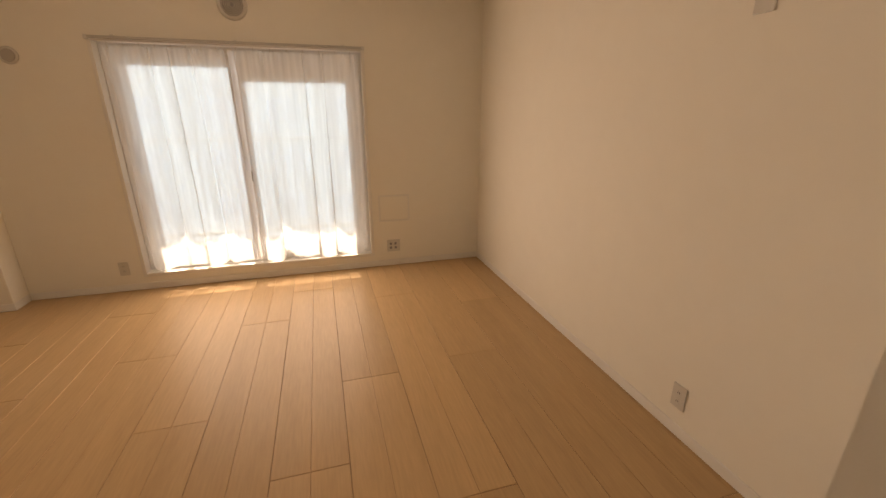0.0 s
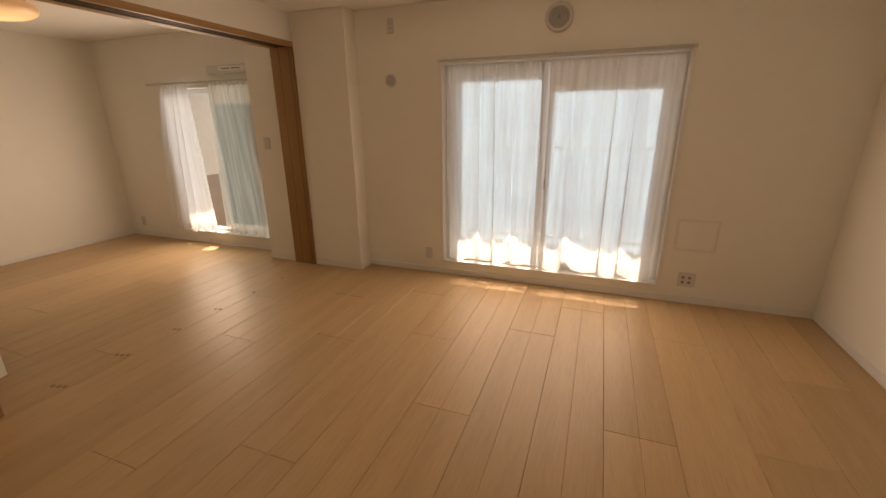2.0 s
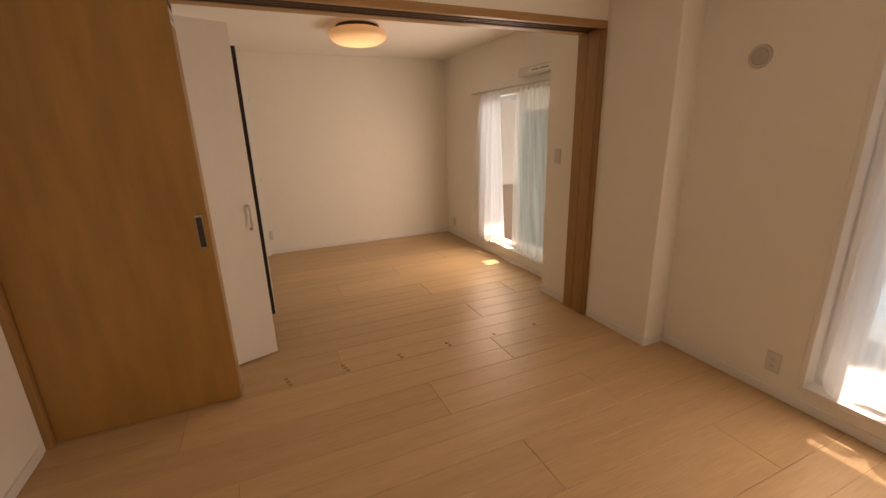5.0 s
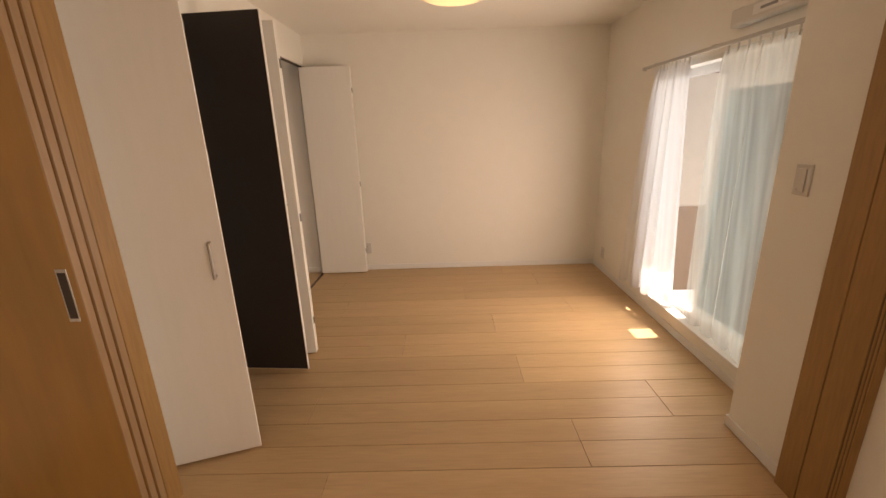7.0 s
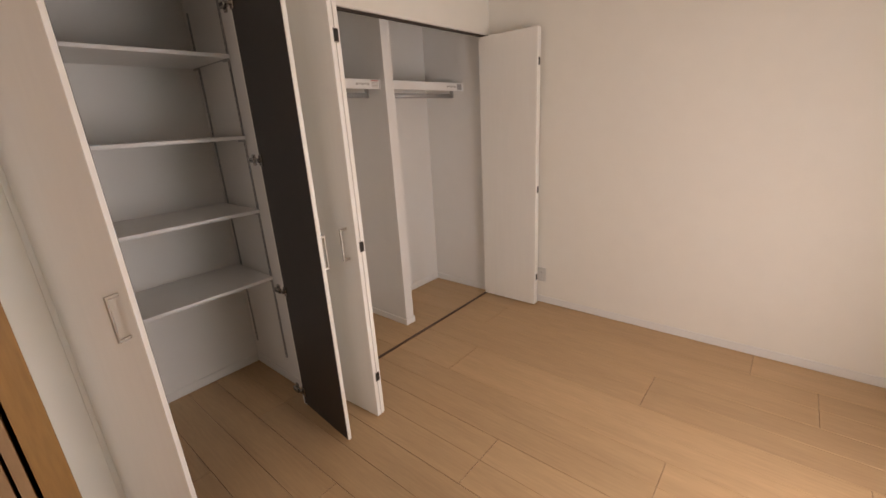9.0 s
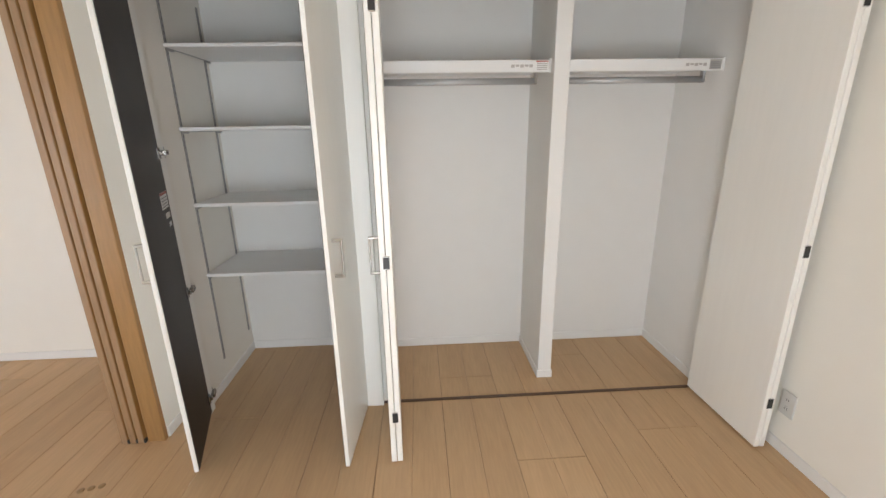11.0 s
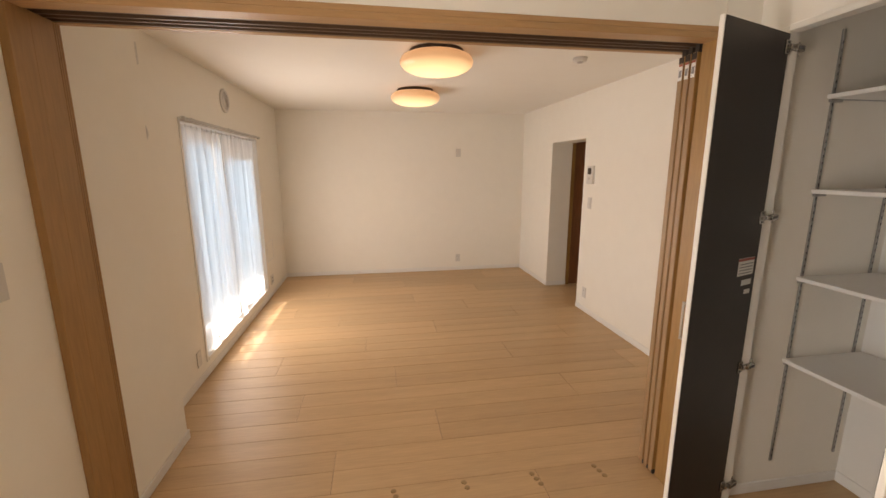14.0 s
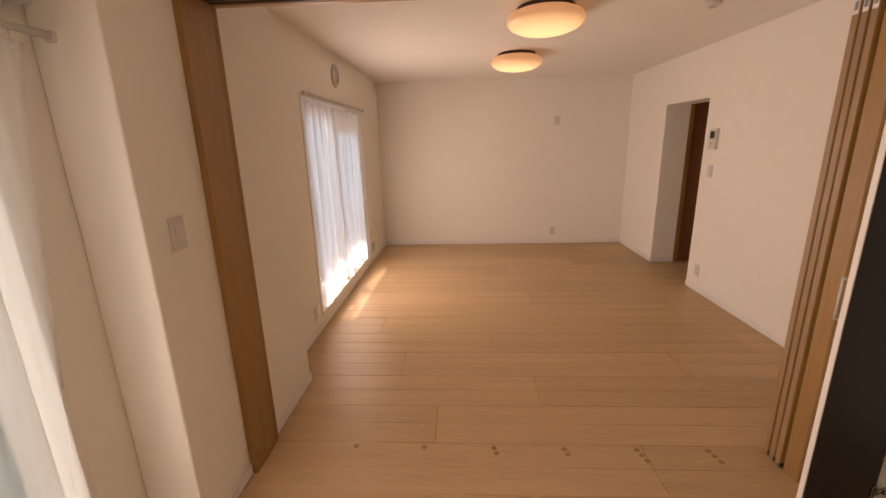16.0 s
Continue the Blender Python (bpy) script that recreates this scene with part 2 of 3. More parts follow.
def thing(name, label, category, at=None, group="", kind=""):
    ob = new(name)
    ob.empty_display_size = 0.05
    if at is not None:
        ob.matrix_world = at
    return tagged(ob, label, category, group, kind)


def part(name, bm, mat, parent, label=""):
    ob = new(name, mesh_of(name, bm, mat))
    ob.parent = parent
    return tagged(ob, label)


def solid(name, bm, mat, label="", category="", kind="structure", group=""):
    return tagged(new(name, mesh_of(name, bm, mat)), label, category, group, kind)


# ---------------------------------------------------------------- the plan, in metres
XW, XE, YS, H = -3.195, 4.375, -3.628, 2.40      # west wall, east wall, living south wall, ceiling
YC, YCB, YCS = -2.94, -3.585, -3.65                        # closet front, closet back
COR0, COR1, CORZ, CORY = 2.437, 3.30, 1.91, -3.905   # corridor opening and the end of its reveal
LW = (1.39, 3.29, 0.135, 1.925)                 # living window opening: x0, x1, z0, z1
YB = 0.037                                    # bedroom side of the outer wall
BW = (-2.08, -0.80, 0.145, 1.83)               # bedroom window opening
PIL = (-0.60, 0.56, -0.184)                  # pillar between the windows
HEAD0, HEAD1 = 2.118, 2.160                     # partition header
T = 0.15

# ---------------------------------------------------------------- walls
solid("wall_north", boxes(
    (PIL[0] + 0.05, LW[0], 0, T, 0, H), (LW[0], LW[1], 0, T, 0, LW[2]), (LW[0], LW[1], 0, T, LW[3], H), (LW[1], XE + T, 0, T, 0, H)),
    WALL, "white papered outer wall with balcony window", "wall")
solid("wall_north_bedroom", boxes(
    (XW - T, BW[0], YB, T + YB, 0, H), (BW[0], BW[1], YB, T + YB, 0, BW[2]), (BW[0], BW[1], YB, T + YB, BW[3], H), (BW[1], PIL[0] + 0.05, YB, T + YB, 0, H)),
    WALL, "white papered bedroom outer wall with balcony window", "wall")
solid("wall_pillar", box(bmesh.new(), PIL[0], PIL[1], PIL[2], YB - 0.001, 0, H, 0.006, 2), WALL, "white papered pillar between the two rooms", "pillar")
solid("wall_east", boxes((XE, XE + T, CORY, 0, 0, H)), WALL, "plain white papered end wall of living room", "wall")
solid("wall_west", boxes((XW - T, XW, YCB - T, YB, 0, H)), WALL, "plain white papered end wall of bedroom", "wall")
solid("wall_south", boxes((-0.174, COR0, CORY, YS, 0, H), (COR1, XE, CORY, YS, 0, H), (COR0, COR1, CORY, YS, CORZ, H)), WALL,
      "white papered wall with a doorless corridor opening", "wall")
solid("wall_partition_top", boxes((-0.246, -0.006, YS, PIL[2], HEAD1, H)), WALL, "white papered strip above sliding door header", "wall")
solid("wall_partition_end", boxes((-0.35, -0.168, YCS, YC, 0, H), (-0.25, -0.168, YC, -2.775, 0, H)), WALL,
      "short white papered wall beside the closet", "wall")
solid("wall_closet_back", boxes((XW, -1.315, YCB - T, YCB, 0, H), (-1.315, -0.168, YCS - T, YCS, 0, H)), CLOSETIN, "white lining at back of closets", "wall")
solid("wall_closet_side", boxes((XW, -3.15, YCB, YC - 0.05, 0, H)), CLOSETIN, "white lining at the end of the hanging closet", "wall")
solid("wall_closet_middle", boxes((-1.337, -1.297, YCS, YC - 0.03, 0, H)), CLOSETIN, "white wall between the two closets", "wall")
solid("wall_closet_top", boxes((XW, -0.35, YC - 0.06, YC, 2.13, H)), WALL, "white papered strip above closet doors", "wall")
solid("wall_corridor_south", boxes((1.9, 3.6, -5.35 - T, -5.35, 0, H)), WALL, "plain white corridor wall", "wall")
solid("wall_corridor_west", boxes((1.9 - T, 1.9, -5.35, CORY, 0, H)), WALL, "plain white corridor wall end", "wall")
solid("wall_corridor_east", boxes((3.345, 3.5, -5.35, CORY, 0, H)), WALL, "white corridor wall with brown door", "wall")
solid("ceiling", boxes((XW - T, XE + T, CORY, T, H, H + 0.12), (1.9 - T, 3.6, -5.35 - T, CORY, H, H + 0.12)), CEIL, "white papered ceiling", "ceiling")


# ---------------------------------------------------------------- baseboards
def baseboard(x0, x1, y0, y1):
    solid("baseboard", box(bmesh.new(), x0, x1, y0, y1, 0.001, 0.06, 0.003), BASE, "thin white baseboard along the wall", "baseboard")


B = 0.009
baseboard(PIL[1] + B, XE - B, -B, -0.0005)
baseboard(XE - B, XE - 0.0005, YS, -B)
baseboard(COR1, XE - B, YS + 0.0005, YS + B)
baseboard(COR1 - B, COR1 - 0.0005, CORY, YS)
baseboard(0.03, COR0, YS + 0.0005, YS + B)
baseboard(COR0 + 0.0005, COR0 + B, CORY, YS)
baseboard(0.003, PIL[1] + B, PIL[2] - B, PIL[2] - 0.0005)
baseboard(PIL[1] + 0.0005, PIL[1] + B, PIL[2], -B)
baseboard(PIL[0] - B, -0.248, PIL[2] - B, PIL[2] - 0.0005)
baseboard(PIL[0] - B, PIL[0] - 0.0005, PIL[2], YB - B)
baseboard(XW + B, PIL[0] - B, YB - B, YB - 0.0005)
baseboard(XW + 0.0005, XW + B, YC + 0.02, YB - B)
baseboard(-0.25 - B, -0.2505, YC + 0.02, -2.778)
baseboard(-3.1495, -3.15 + B, YCB + B, YC - 0.05)
baseboard(-3.15, -1.337, YCB + 0.0005, YCB + B)
baseboard(-1.297, -0.35, YCS + 0.0005, YCS + B)
baseboard(-0.35 - B, -0.3505, YCS + B, YC - 0.05)
baseboard(-1.2965, -1.297 + B, YCS + B, YC - 0.05)
baseboard(-1.337 - B, -1.3375, YCB + B, YC - 0.05)


# ---------------------------------------------------------------- sliding partition: frame, header, stacked doors
fr = thing("sliding_door_frame", "honey-coloured wooden frame of the wide sliding partition", "door frame", kind="structure")
JY = PIL[2] - 0.030
bm = boxes((-0.25, -0.152, JY, PIL[2], 0, HEAD0), (-0.150, -0.040, JY + 0.002, PIL[2], 0, HEAD0), bevel=0.0015)
for xr in (-0.036, -0.024, -0.012):
    box(bm, xr, xr + 0.009, JY + 0.003, PIL[2], 0, HEAD0, 0.002)
box(bm, -0.152, -0.002, JY + 0.007, PIL[2] - 0.001, 0, HEAD0)
part("jamb", bm, FRAMEWOOD, fr)
part("jamb", boxes((-0.25, -0.168, -2.775, -2.747, 0, HEAD0), bevel=0.002), FRAMEWOOD, fr)
part("jamb", boxes((-0.172, -0.01, YS, YS + 0.03, 0, HEAD0), bevel=0.002), FRAMEWOOD, fr)
bm = bmesh.new()
box(bm, -0.25, -0.002, YS, PIL[2], HEAD0 + 0.02, HEAD1, 0.002)
box(bm, -0.25, -0.176, -2.77, PIL[2], HEAD0 - 0.004, HEAD0 + 0.02, 0.002)
box(bm, -0.032, -0.002, YS, PIL[2], HEAD0 - 0.004, HEAD0 + 0.02, 0.002)
part("header", bm, TRACKWOOD, fr)
for x0, x1 in ((-0.176, -0.164), (-0.126, -0.114), (-0.088, -0.076), (-0.046, -0.032)):
    part("track_lip", boxes((x0, x1, YS, PIL[2], HEAD0 - 0.002, HEAD0 + 0.019), bevel=0.001), LIP, fr, "dark brown lip between tracks")
for x0, x1 in ((-0.164, -0.126), (-0.114, -0.088), (-0.076, -0.046)):
    part("track", boxes((x0, x1, YS, PIL[2], HEAD0 + 0.014, HEAD0 + 0.019)), DARKGAP, fr, "dark guide track groove")

for k, px in enumerate((-0.062, -0.101, -0.140)):
    y0, y1 = YS + 0.032, -2.738
    d = thing("sliding_door", "honey wood sliding door pushed open into a stack", "sliding door", group="stacked sliding doors")
    part("panel", boxes((px - 0.0142, px + 0.0142, y0, y1 - 0.004, 0.006, HEAD0 - 0.03), bevel=0.0015), DOORWOOD, d)
    part("edge_strip", boxes((px - 0.0142, px + 0.0142, y1 - 0.004, y1, 0.006, HEAD0 - 0.03), bevel=0.001), EDGEWOOD, d, "paler wooden edge strip")
    part("top_edge", boxes((px - 0.012, px + 0.012, y0, y1 - 0.01, HEAD0 - 0.03, HEAD0 + 0.006)), DARKGAP, d, "dark guide tongue on the top edge")
    if k == 0:
        h = part("pull", boxes((px + 0.0135, px + 0.0160, y1 - 0.062, y1 - 0.024, 0.92, 1.10), bevel=0.001), HINGE, d, "recessed steel finger pull")
        part("recess", boxes((px + 0.0160, px + 0.0166, y1 - 0.056, y1 - 0.030, 0.932, 1.088)), DARKGAP, h)
    part("roller", boxes((px - 0.023, px - 0.0145, y1 - 0.02, y1 + 0.001, 0.004, 0.022)), BLACK, d, "small dark guide roller")
    part("notch", boxes((px - 0.0142, px + 0.0142, y1 + 0.0002, y1 + 0.001, 2.06, HEAD0 - 0.032)), DARKGAP, d, "dark notch above the sticker")
    st_ = part("sticker", boxes((px - 0.012, px + 0.012, y1, y1 + 0.0008, 1.985, 2.055)), PAPER, d, "small printed white sticker")
    part("print", boxes((px - 0.012, px + 0.012, y1 + 0.0008, y1 + 0.0012, 2.047, 2.055)), RED, st_)
    part("print", boxes((px - 0.008, px + 0.008, y1 + 0.0008, y1 + 0.0012, 2.000, 2.030)), GREYPRINT, st_)

# Dark strips fill the modelled jamb grooves, painting in their shade.
for xa, xb in ((-0.152, -0.150), (-0.040, -0.036), (-0.027, -0.024), (-0.015, -0.012)):
    part("groove", boxes((xa, xb, JY + 0.0050, JY + 0.0068, 0.002, HEAD0 - 0.006)), LIP, fr, "dark strip laid in a jamb groove as painted shade")

# Small steel discs added for bright glints along the header tracks.
for xs_ in (-0.145, -0.101, -0.061):
    for ys_ in (-0.45, -1.12, -1.80, -2.46):
        part("track_glint", ring_solid(bmesh.new(), [(0, HEAD0 + 0.0120), (0.0045, HEAD0 + 0.0120), (0.0045, HEAD0 + 0.0138), (0, HEAD0 + 0.0138)], (xs_, ys_, 0), 10), CHROME, fr, "small steel disc added as a glint in the track")

# floor guides of the sliding doors, in short rows
for i, gy in enumerate((-0.653, -1.017, -1.381, -1.743, -2.112, -2.467)):
    n_d = (1, 1, 2, 2, 3, 3)[i]
    g = thing("floor_guide", "small brass-brown floor guide for sliding doors", "floor guide", group="floor guides")
    for j in range(n_d):
        bm = ring_solid(bmesh.new(), [(0, 0.0), (0.014, 0.0), (0.014, 0.002), (0.011, 0.003), (0, 0.0025)], (-0.055 - 0.037 * j, gy - 0.010 * j, 0.0005), 14)
        part("disc", bm, BRASS, g)


# ---------------------------------------------------------------- windows
def window(name, w, label, yo=0.0, open_west=False, tops=(0.105, 0.105), glass=GLASS, jamb=0.045, meet=0.0):
    x0, x1, z0, z1 = w
    win = thing(name, label, "window", pose(0, yo, 0), kind="structure")
    t = 0.022
    part("casing", boxes((x0 - t, x0 + 0.004, -0.008, T, z0 - t, z1 + t), (x1 - 0.004, x1 + t, -0.008, T, z0 - t, z1 + t),
                         (x0 + 0.004, x1 - 0.004, -0.008, T, z1 - 0.004, z1 + t), bevel=0.002), TRIM, win)
    part("sill", boxes((x0 + 0.004, x1 - 0.004, -0.012, T, z0 - t, z0 + 0.006), bevel=0.002), TRIM, win)
    # outer frame
    part("window_frame", boxes((x0 + 0.004, x0 + jamb, 0.085, 0.148, z0 + 0.006, z1 - 0.004), (x1 - jamb, x1 - 0.004, 0.085, 0.148, z0 + 0.006, z1 - 0.004),
                               (x0 + jamb, x1 - jamb, 0.085, 0.148, z0 + 0.006, z0 + 0.04), (x0 + jamb, x1 - jamb, 0.085, 0.148, z1 - 0.05, z1 - 0.004)), SASH, win)
    xm = (x0 + x1) / 2 + meet
    xs = xm - 0.06 if open_west else xm - 0.003
    west = (xs - 0.005, x1 - 0.070, 0.122) if open_west else (x0 + jamb, xm - 0.014, 0.122)
    for (a, b, y), top in zip((west, (xs, x1 - jamb, 0.098)), tops):
        s = part("sash", boxes((a, a + 0.05, y - 0.011, y + 0.011, z0 + 0.04, z1 - 0.05), (b - 0.05, b, y - 0.011, y + 0.011, z0 + 0.04, z1 - 0.05),
                               (a + 0.05, b - 0.05, y - 0.011, y + 0.011, z0 + 0.04, z0 + 0.115), (a + 0.05, b - 0.05, y - 0.011, y + 0.011, z1 - top, z1 - 0.05)), SASH, win)
        p = part("pane", boxes((a + 0.045, b - 0.045, y - 0.003, y + 0.003, z0 + 0.11, z1 - top + 0.005)), glass, s)
        p.visible_shadow = glass is TINTED
        if y < 0.11:
            part("lock", box(bmesh.new(), a + 0.006, a + 0.034, y - 0.045, y - 0.011, (z0 + z1) / 2 - 0.16, (z0 + z1) / 2 - 0.07, 0.006, 2), GREYPLASTIC, s, "grey crescent lock")
    return win


window("window_1", LW, "tall white sliding balcony window of living room", tops=(0.150, 0.253), jamb=0.095, meet=-0.040)
window("window_2", BW, "tall white sliding balcony window of bedroom, slid half open", YB, True, tops=(0.105, 0.178), glass=TINTED)


def curtain(label, top, bottom, z0, z1, y, folds, amp, seed, cloth, hem=0.07, swing=(0.0, 0.0)):
    """A hanging sheer: straight heading, folds that grow towards the hem. top and bottom are (x0, x1);
    swing: how far the two lower corners hang outward."""
    rnd = random.Random(seed)
    nx, nz = 190, 40
    ph = [rnd.uniform(0, 6.28) for _ in range(4)]
    bm = bmesh.new()
    grid = []
    for j in range(nz + 1):
        v = j / nz
        row = []
        for i in range(nx + 1):
            u = i / nx
            e = v ** 0.7
            env = 0.78 + 0.22 * math.sin(2 * math.pi * folds * 0.29 * u + ph[2] + 0.6 * v)
            w = env * math.sin(2 * math.pi * folds * u + 1.5 * math.sin(2 * math.pi * 1.7 * u + ph[0]) + 0.5 * v + ph[1])
            w += 0.12 * math.sin(2 * math.pi * folds * 2.3 * u + 2.0 * math.sin(5.1 * u + ph[3]) + ph[0])
            pinch = 0.5 * math.sin(2 * math.pi * folds * 3 * u) * max(0.0, 1 - v * 7)
            x = (top[0] + (top[1] - top[0]) * u) * (1 - e) + (bottom[0] + (bottom[1] - bottom[0]) * u) * e
            wob = 0.016 * math.sin(2 * math.pi * folds * u + ph[3]) * v * v
            ph_x = 2 * math.pi * folds * u + 1.5 * math.sin(2 * math.pi * 1.7 * u + ph[0]) + 0.5 * v + ph[1]
            edge = min(1.0, 12 * u, 12 * (1 - u))
            x += abs(top[1] - top[0]) / folds * 0.19 * edge * (0.55 + 0.45 * e) * math.sin(ph_x + 1.9)
            out = (swing[0] + (swing[1] - swing[0]) * u) * v
            row.append(bm.verts.new((x, y + out + amp * (0.35 + 0.65 * e) * (w + pinch), z1 + (z0 - z1) * v + wob)))
        grid.append(row)
    for j in range(nz):
        for i in range(nx):
            f = bm.faces.new((grid[j][i], grid[j][i + 1], grid[j + 1][i + 1], grid[j + 1][i]))
            f.smooth = True
    # doubled cloth along hem and heading
    bands = []
    step = (z1 - z0) / nz
    for rows in (range(nz - round(hem / step), nz), range(0, 2)):
        hem_bm = bmesh.new()
        bands.append(hem_bm)
        vs = {}
        for j in rows:
            for i in range(nx):
                q = []
                for a, b in ((j, i), (j, i + 1), (j + 1, i + 1), (j + 1, i)):
                    if (a, b) not in vs:
                        co = grid[a][b].co
                        vs[(a, b)] = hem_bm.verts.new((co.x, co.y + 0.002, co.z))
                    q.append(vs[(a, b)])
                hem_bm.faces.new(q).smooth = True
    c = thing("sheer_curtain", label, "curtain", group="sheer curtains")
    part("cloth", bm, cloth, c)
    for i in range(8):
        x = top[0] + (top[1] - top[0]) * (i + 0.5) / 8
        part("hook", boxes((x - 0.003, x + 0.003, y - 0.004, y + 0.004, z1 - 0.02, z1 + 0.022)), PLASTIC, c)
    part("hem", bands[0], cloth, c)
    part("heading", bands[1], cloth, c)
    return c


curtain("white sheer curtain drawn across living room window", (LW[0] + 0.03, 2.235), (LW[0] + 0.03, 2.29), LW[2] + 0.03, LW[3] - 0.03, 0.036, 4.4, 0.044, 1, SHEER, 0.13)
curtain("white sheer curtain drawn across living room window", (2.262, LW[1] - 0.03), (2.285, LW[1] - 0.03), LW[2] + 0.025, LW[3] - 0.03, 0.036, 4.3, 0.044, 2, SHEER, 0.13)
curtain("white sheer curtain bunched towards bedroom corner, lower edge blown outward", (-2.02, -1.605), (-2.31, -1.65), 0.156, 1.845, -0.034, 4.2, 0.018, 3, SHEER_DENSE, swing=(-0.01, 0.112))
curtain("white sheer curtain hanging beside the bedroom pillar, blown outward", (-1.31, -0.69), (-1.525, -0.83), 0.160, 1.845, -0.03, 4.2, 0.012, 4, SHEER_OPEN, swing=(0.115, 0.09))


def curtain_rail(label, x0, x1, y, z, wall=0.0):
    r = thing("curtain_rail", label, "curtain rail")
    part("track", boxes((x0, x1, y - 0.013, y + 0.002, z, z + 0.020), bevel=0.003), RAILGREY, r)
    part("rear_track", boxes((x0, x1, y + 0.006, y + 0.018, z + 0.004, z + 0.020), bevel=0.003), RAILGREY, r)
    for x in (x0 - 0.008, x1 + 0.008):
        part("end_cap", boxes((x - 0.012, x + 0.012, y - 0.015, y + 0.015, z - 0.006, z + 0.024), bevel=0.004), PLASTIC, r)
    for x in (x0 + 0.15, (x0 + x1) / 2, x1 - 0.15):
        ya, yb = (y, wall - 0.0005) if y < 0 else (y - 0.008, y + 0.008)
        part("bracket", boxes((x - 0.012, x + 0.012, ya, yb, z + 0.018, z + 0.03), bevel=0.002), PLASTIC, r)
    return r


curtain_rail("pale double curtain rail above bedroom window", -2.24, -0.61, -0.03, 1.868, YB)
curtain_rail("pale curtain rail above living room window", LW[0] + 0.0, LW[1] - 0.0, -0.035, LW[3] + 0.004)

# ---------------------------------------------------------------- closets
def pull_handle(parent, m):
    """A squared steel D handle, 18 cm tall; local y is the door's outward direction."""
    bm = bmesh.new()
    box(bm, -0.0055, 0.0055, 0.034, 0.042, -0.080, 0.080, 0.003, 2)
    for z in (-0.0745, 0.0745):
        box(bm, -0.0052, 0.0052, 0.0, 0.040, z - 0.006, z + 0.006, 0.003, 2)
    bmesh.ops.transform(bm, matrix=m, verts=bm.verts)
    return part("handle", bm, NICKEL, parent, "brushed nickel D handle")


def hinge(parent, m):
    bm = bmesh.new()
    box(bm, 0.006, 0.040, -0.002, 0.006, -0.026, 0.026, 0.002)
    box(bm, -0.006, 0.024, 0.004, 0.018, -0.010, 0.010, 0.003)
    box(bm, -0.062, -0.004, 0.006, 0.026, -0.012, 0.012, 0.003)
    box(bm, -0.058, -0.034, 0.000, 0.010, -0.026, 0.026, 0.002)
    bmesh.ops.transform(bm, matrix=m, verts=bm.verts)
    h = part("hinge", bm, HINGE, parent, "steel cup hinge")
    # Black discs and a bar on the steel stand in for recess shade.
    sc = bmesh.new()
    for z in (-0.018, 0.018):
        tube(sc, [(0.024, 0.0055, z), (0.024, 0.0075, z)], 0.005, 10)
    box(sc, -0.050, -0.012, 0.0255, 0.0265, -0.005, 0.005)
    bmesh.ops.transform(sc, matrix=m, verts=sc.verts)
    part("recess_darks", sc, BLACK, h, "black discs and bar painting recess shade on the hinge")



def shelf_door(hx, hy, ang, flip, label):
    """A hinged closet door open at ang (degrees of its leaf's direction). White outside, dark inside (flip: side of the outside)."""
    d = thing("closet_door", label, "closet door", pose(hx, hy, 0, 0, 0, ang), group="hinged closet doors")
    w, z0, z1 = 0.445, 0.012, 2.105
    s = 1 if flip else -1
    part("leaf", boxes((0, w, min(0, s * 0.018), max(0, s * 0.018), z0, z1), bevel=0.0015), CLOSETWHITE, d)
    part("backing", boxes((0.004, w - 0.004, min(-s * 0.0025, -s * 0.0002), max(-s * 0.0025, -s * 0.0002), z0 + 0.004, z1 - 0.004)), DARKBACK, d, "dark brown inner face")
    pull_handle(d, pose(w - 0.05, s * 0.018, 0.985) @ (Matrix.Identity(4) if flip else Matrix.Rotation(math.pi, 4, "Z")))
    for z in (0.10, 0.715, 1.39, 2.05):
        hinge(d, pose(-0.004, -s * 0.003, z) @ (Matrix.Rotation(math.pi, 4, "Z") if flip else Matrix.Identity(4)) @ (Matrix.Diagonal((-1, 1, 1, 1)) if flip else Matrix.Identity(4)))
    return d


e_ang = math.degrees(math.atan2(-2.55 + 2.945, -0.517 + 0.383))
w_ang = math.degrees(math.atan2(-2.522 + 2.945, -1.185 + 1.218))
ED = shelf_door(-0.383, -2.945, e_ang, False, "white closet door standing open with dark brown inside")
WD = shelf_door(-1.218, -2.945, w_ang, True, "white closet door standing open beside the folding door")
# printed notices on the inner face of the open door
lab = part("notice", boxes((0.025, 0.145, 0.0027, 0.0032, 1.15, 1.225)), PAPER, ED, "white printed notice with red band")
part("band", boxes((0.025, 0.145, 0.0033, 0.0036, 1.213, 1.224)), RED, lab)
for i in range(4):
    part("text_bar", boxes((0.035, 0.135, 0.0033, 0.0036, 1.158 + 0.013 * i, 1.162 + 0.013 * i)), GREYPRINT, lab)
part("notice", boxes((0.03, 0.105, 0.0027, 0.0032, 1.105, 1.13)), PAPER, ED)
part("notice", boxes((0.03, 0.075, 0.0027, 0.0032, 1.065, 1.085)), PAPER, ED)

# frame round the closet openings
cf = thing("closet_frame", "white frame round the closet openings", "closet frame", kind="structure")
part("post", boxes((-1.32, -1.22, YC - 0.028, YC + 0.004, 0, 2.13), bevel=0.002), CLOSETWHITE, cf)
part("post", boxes((-0.383, -0.3502, YC - 0.05, YC + 0.004, 0, 2.13), bevel=0.002), CLOSETWHITE, cf)
part("lintel", boxes((-1.22, -0.383, YC - 0.05, YC + 0.004, 2.11, 2.135), bevel=0.002), CLOSETWHITE, cf)
part("lintel", boxes((XW, -1.32, YC - 0.05, YC + 0.004, 2.12, 2.135), bevel=0.002), CLOSETWHITE, cf)
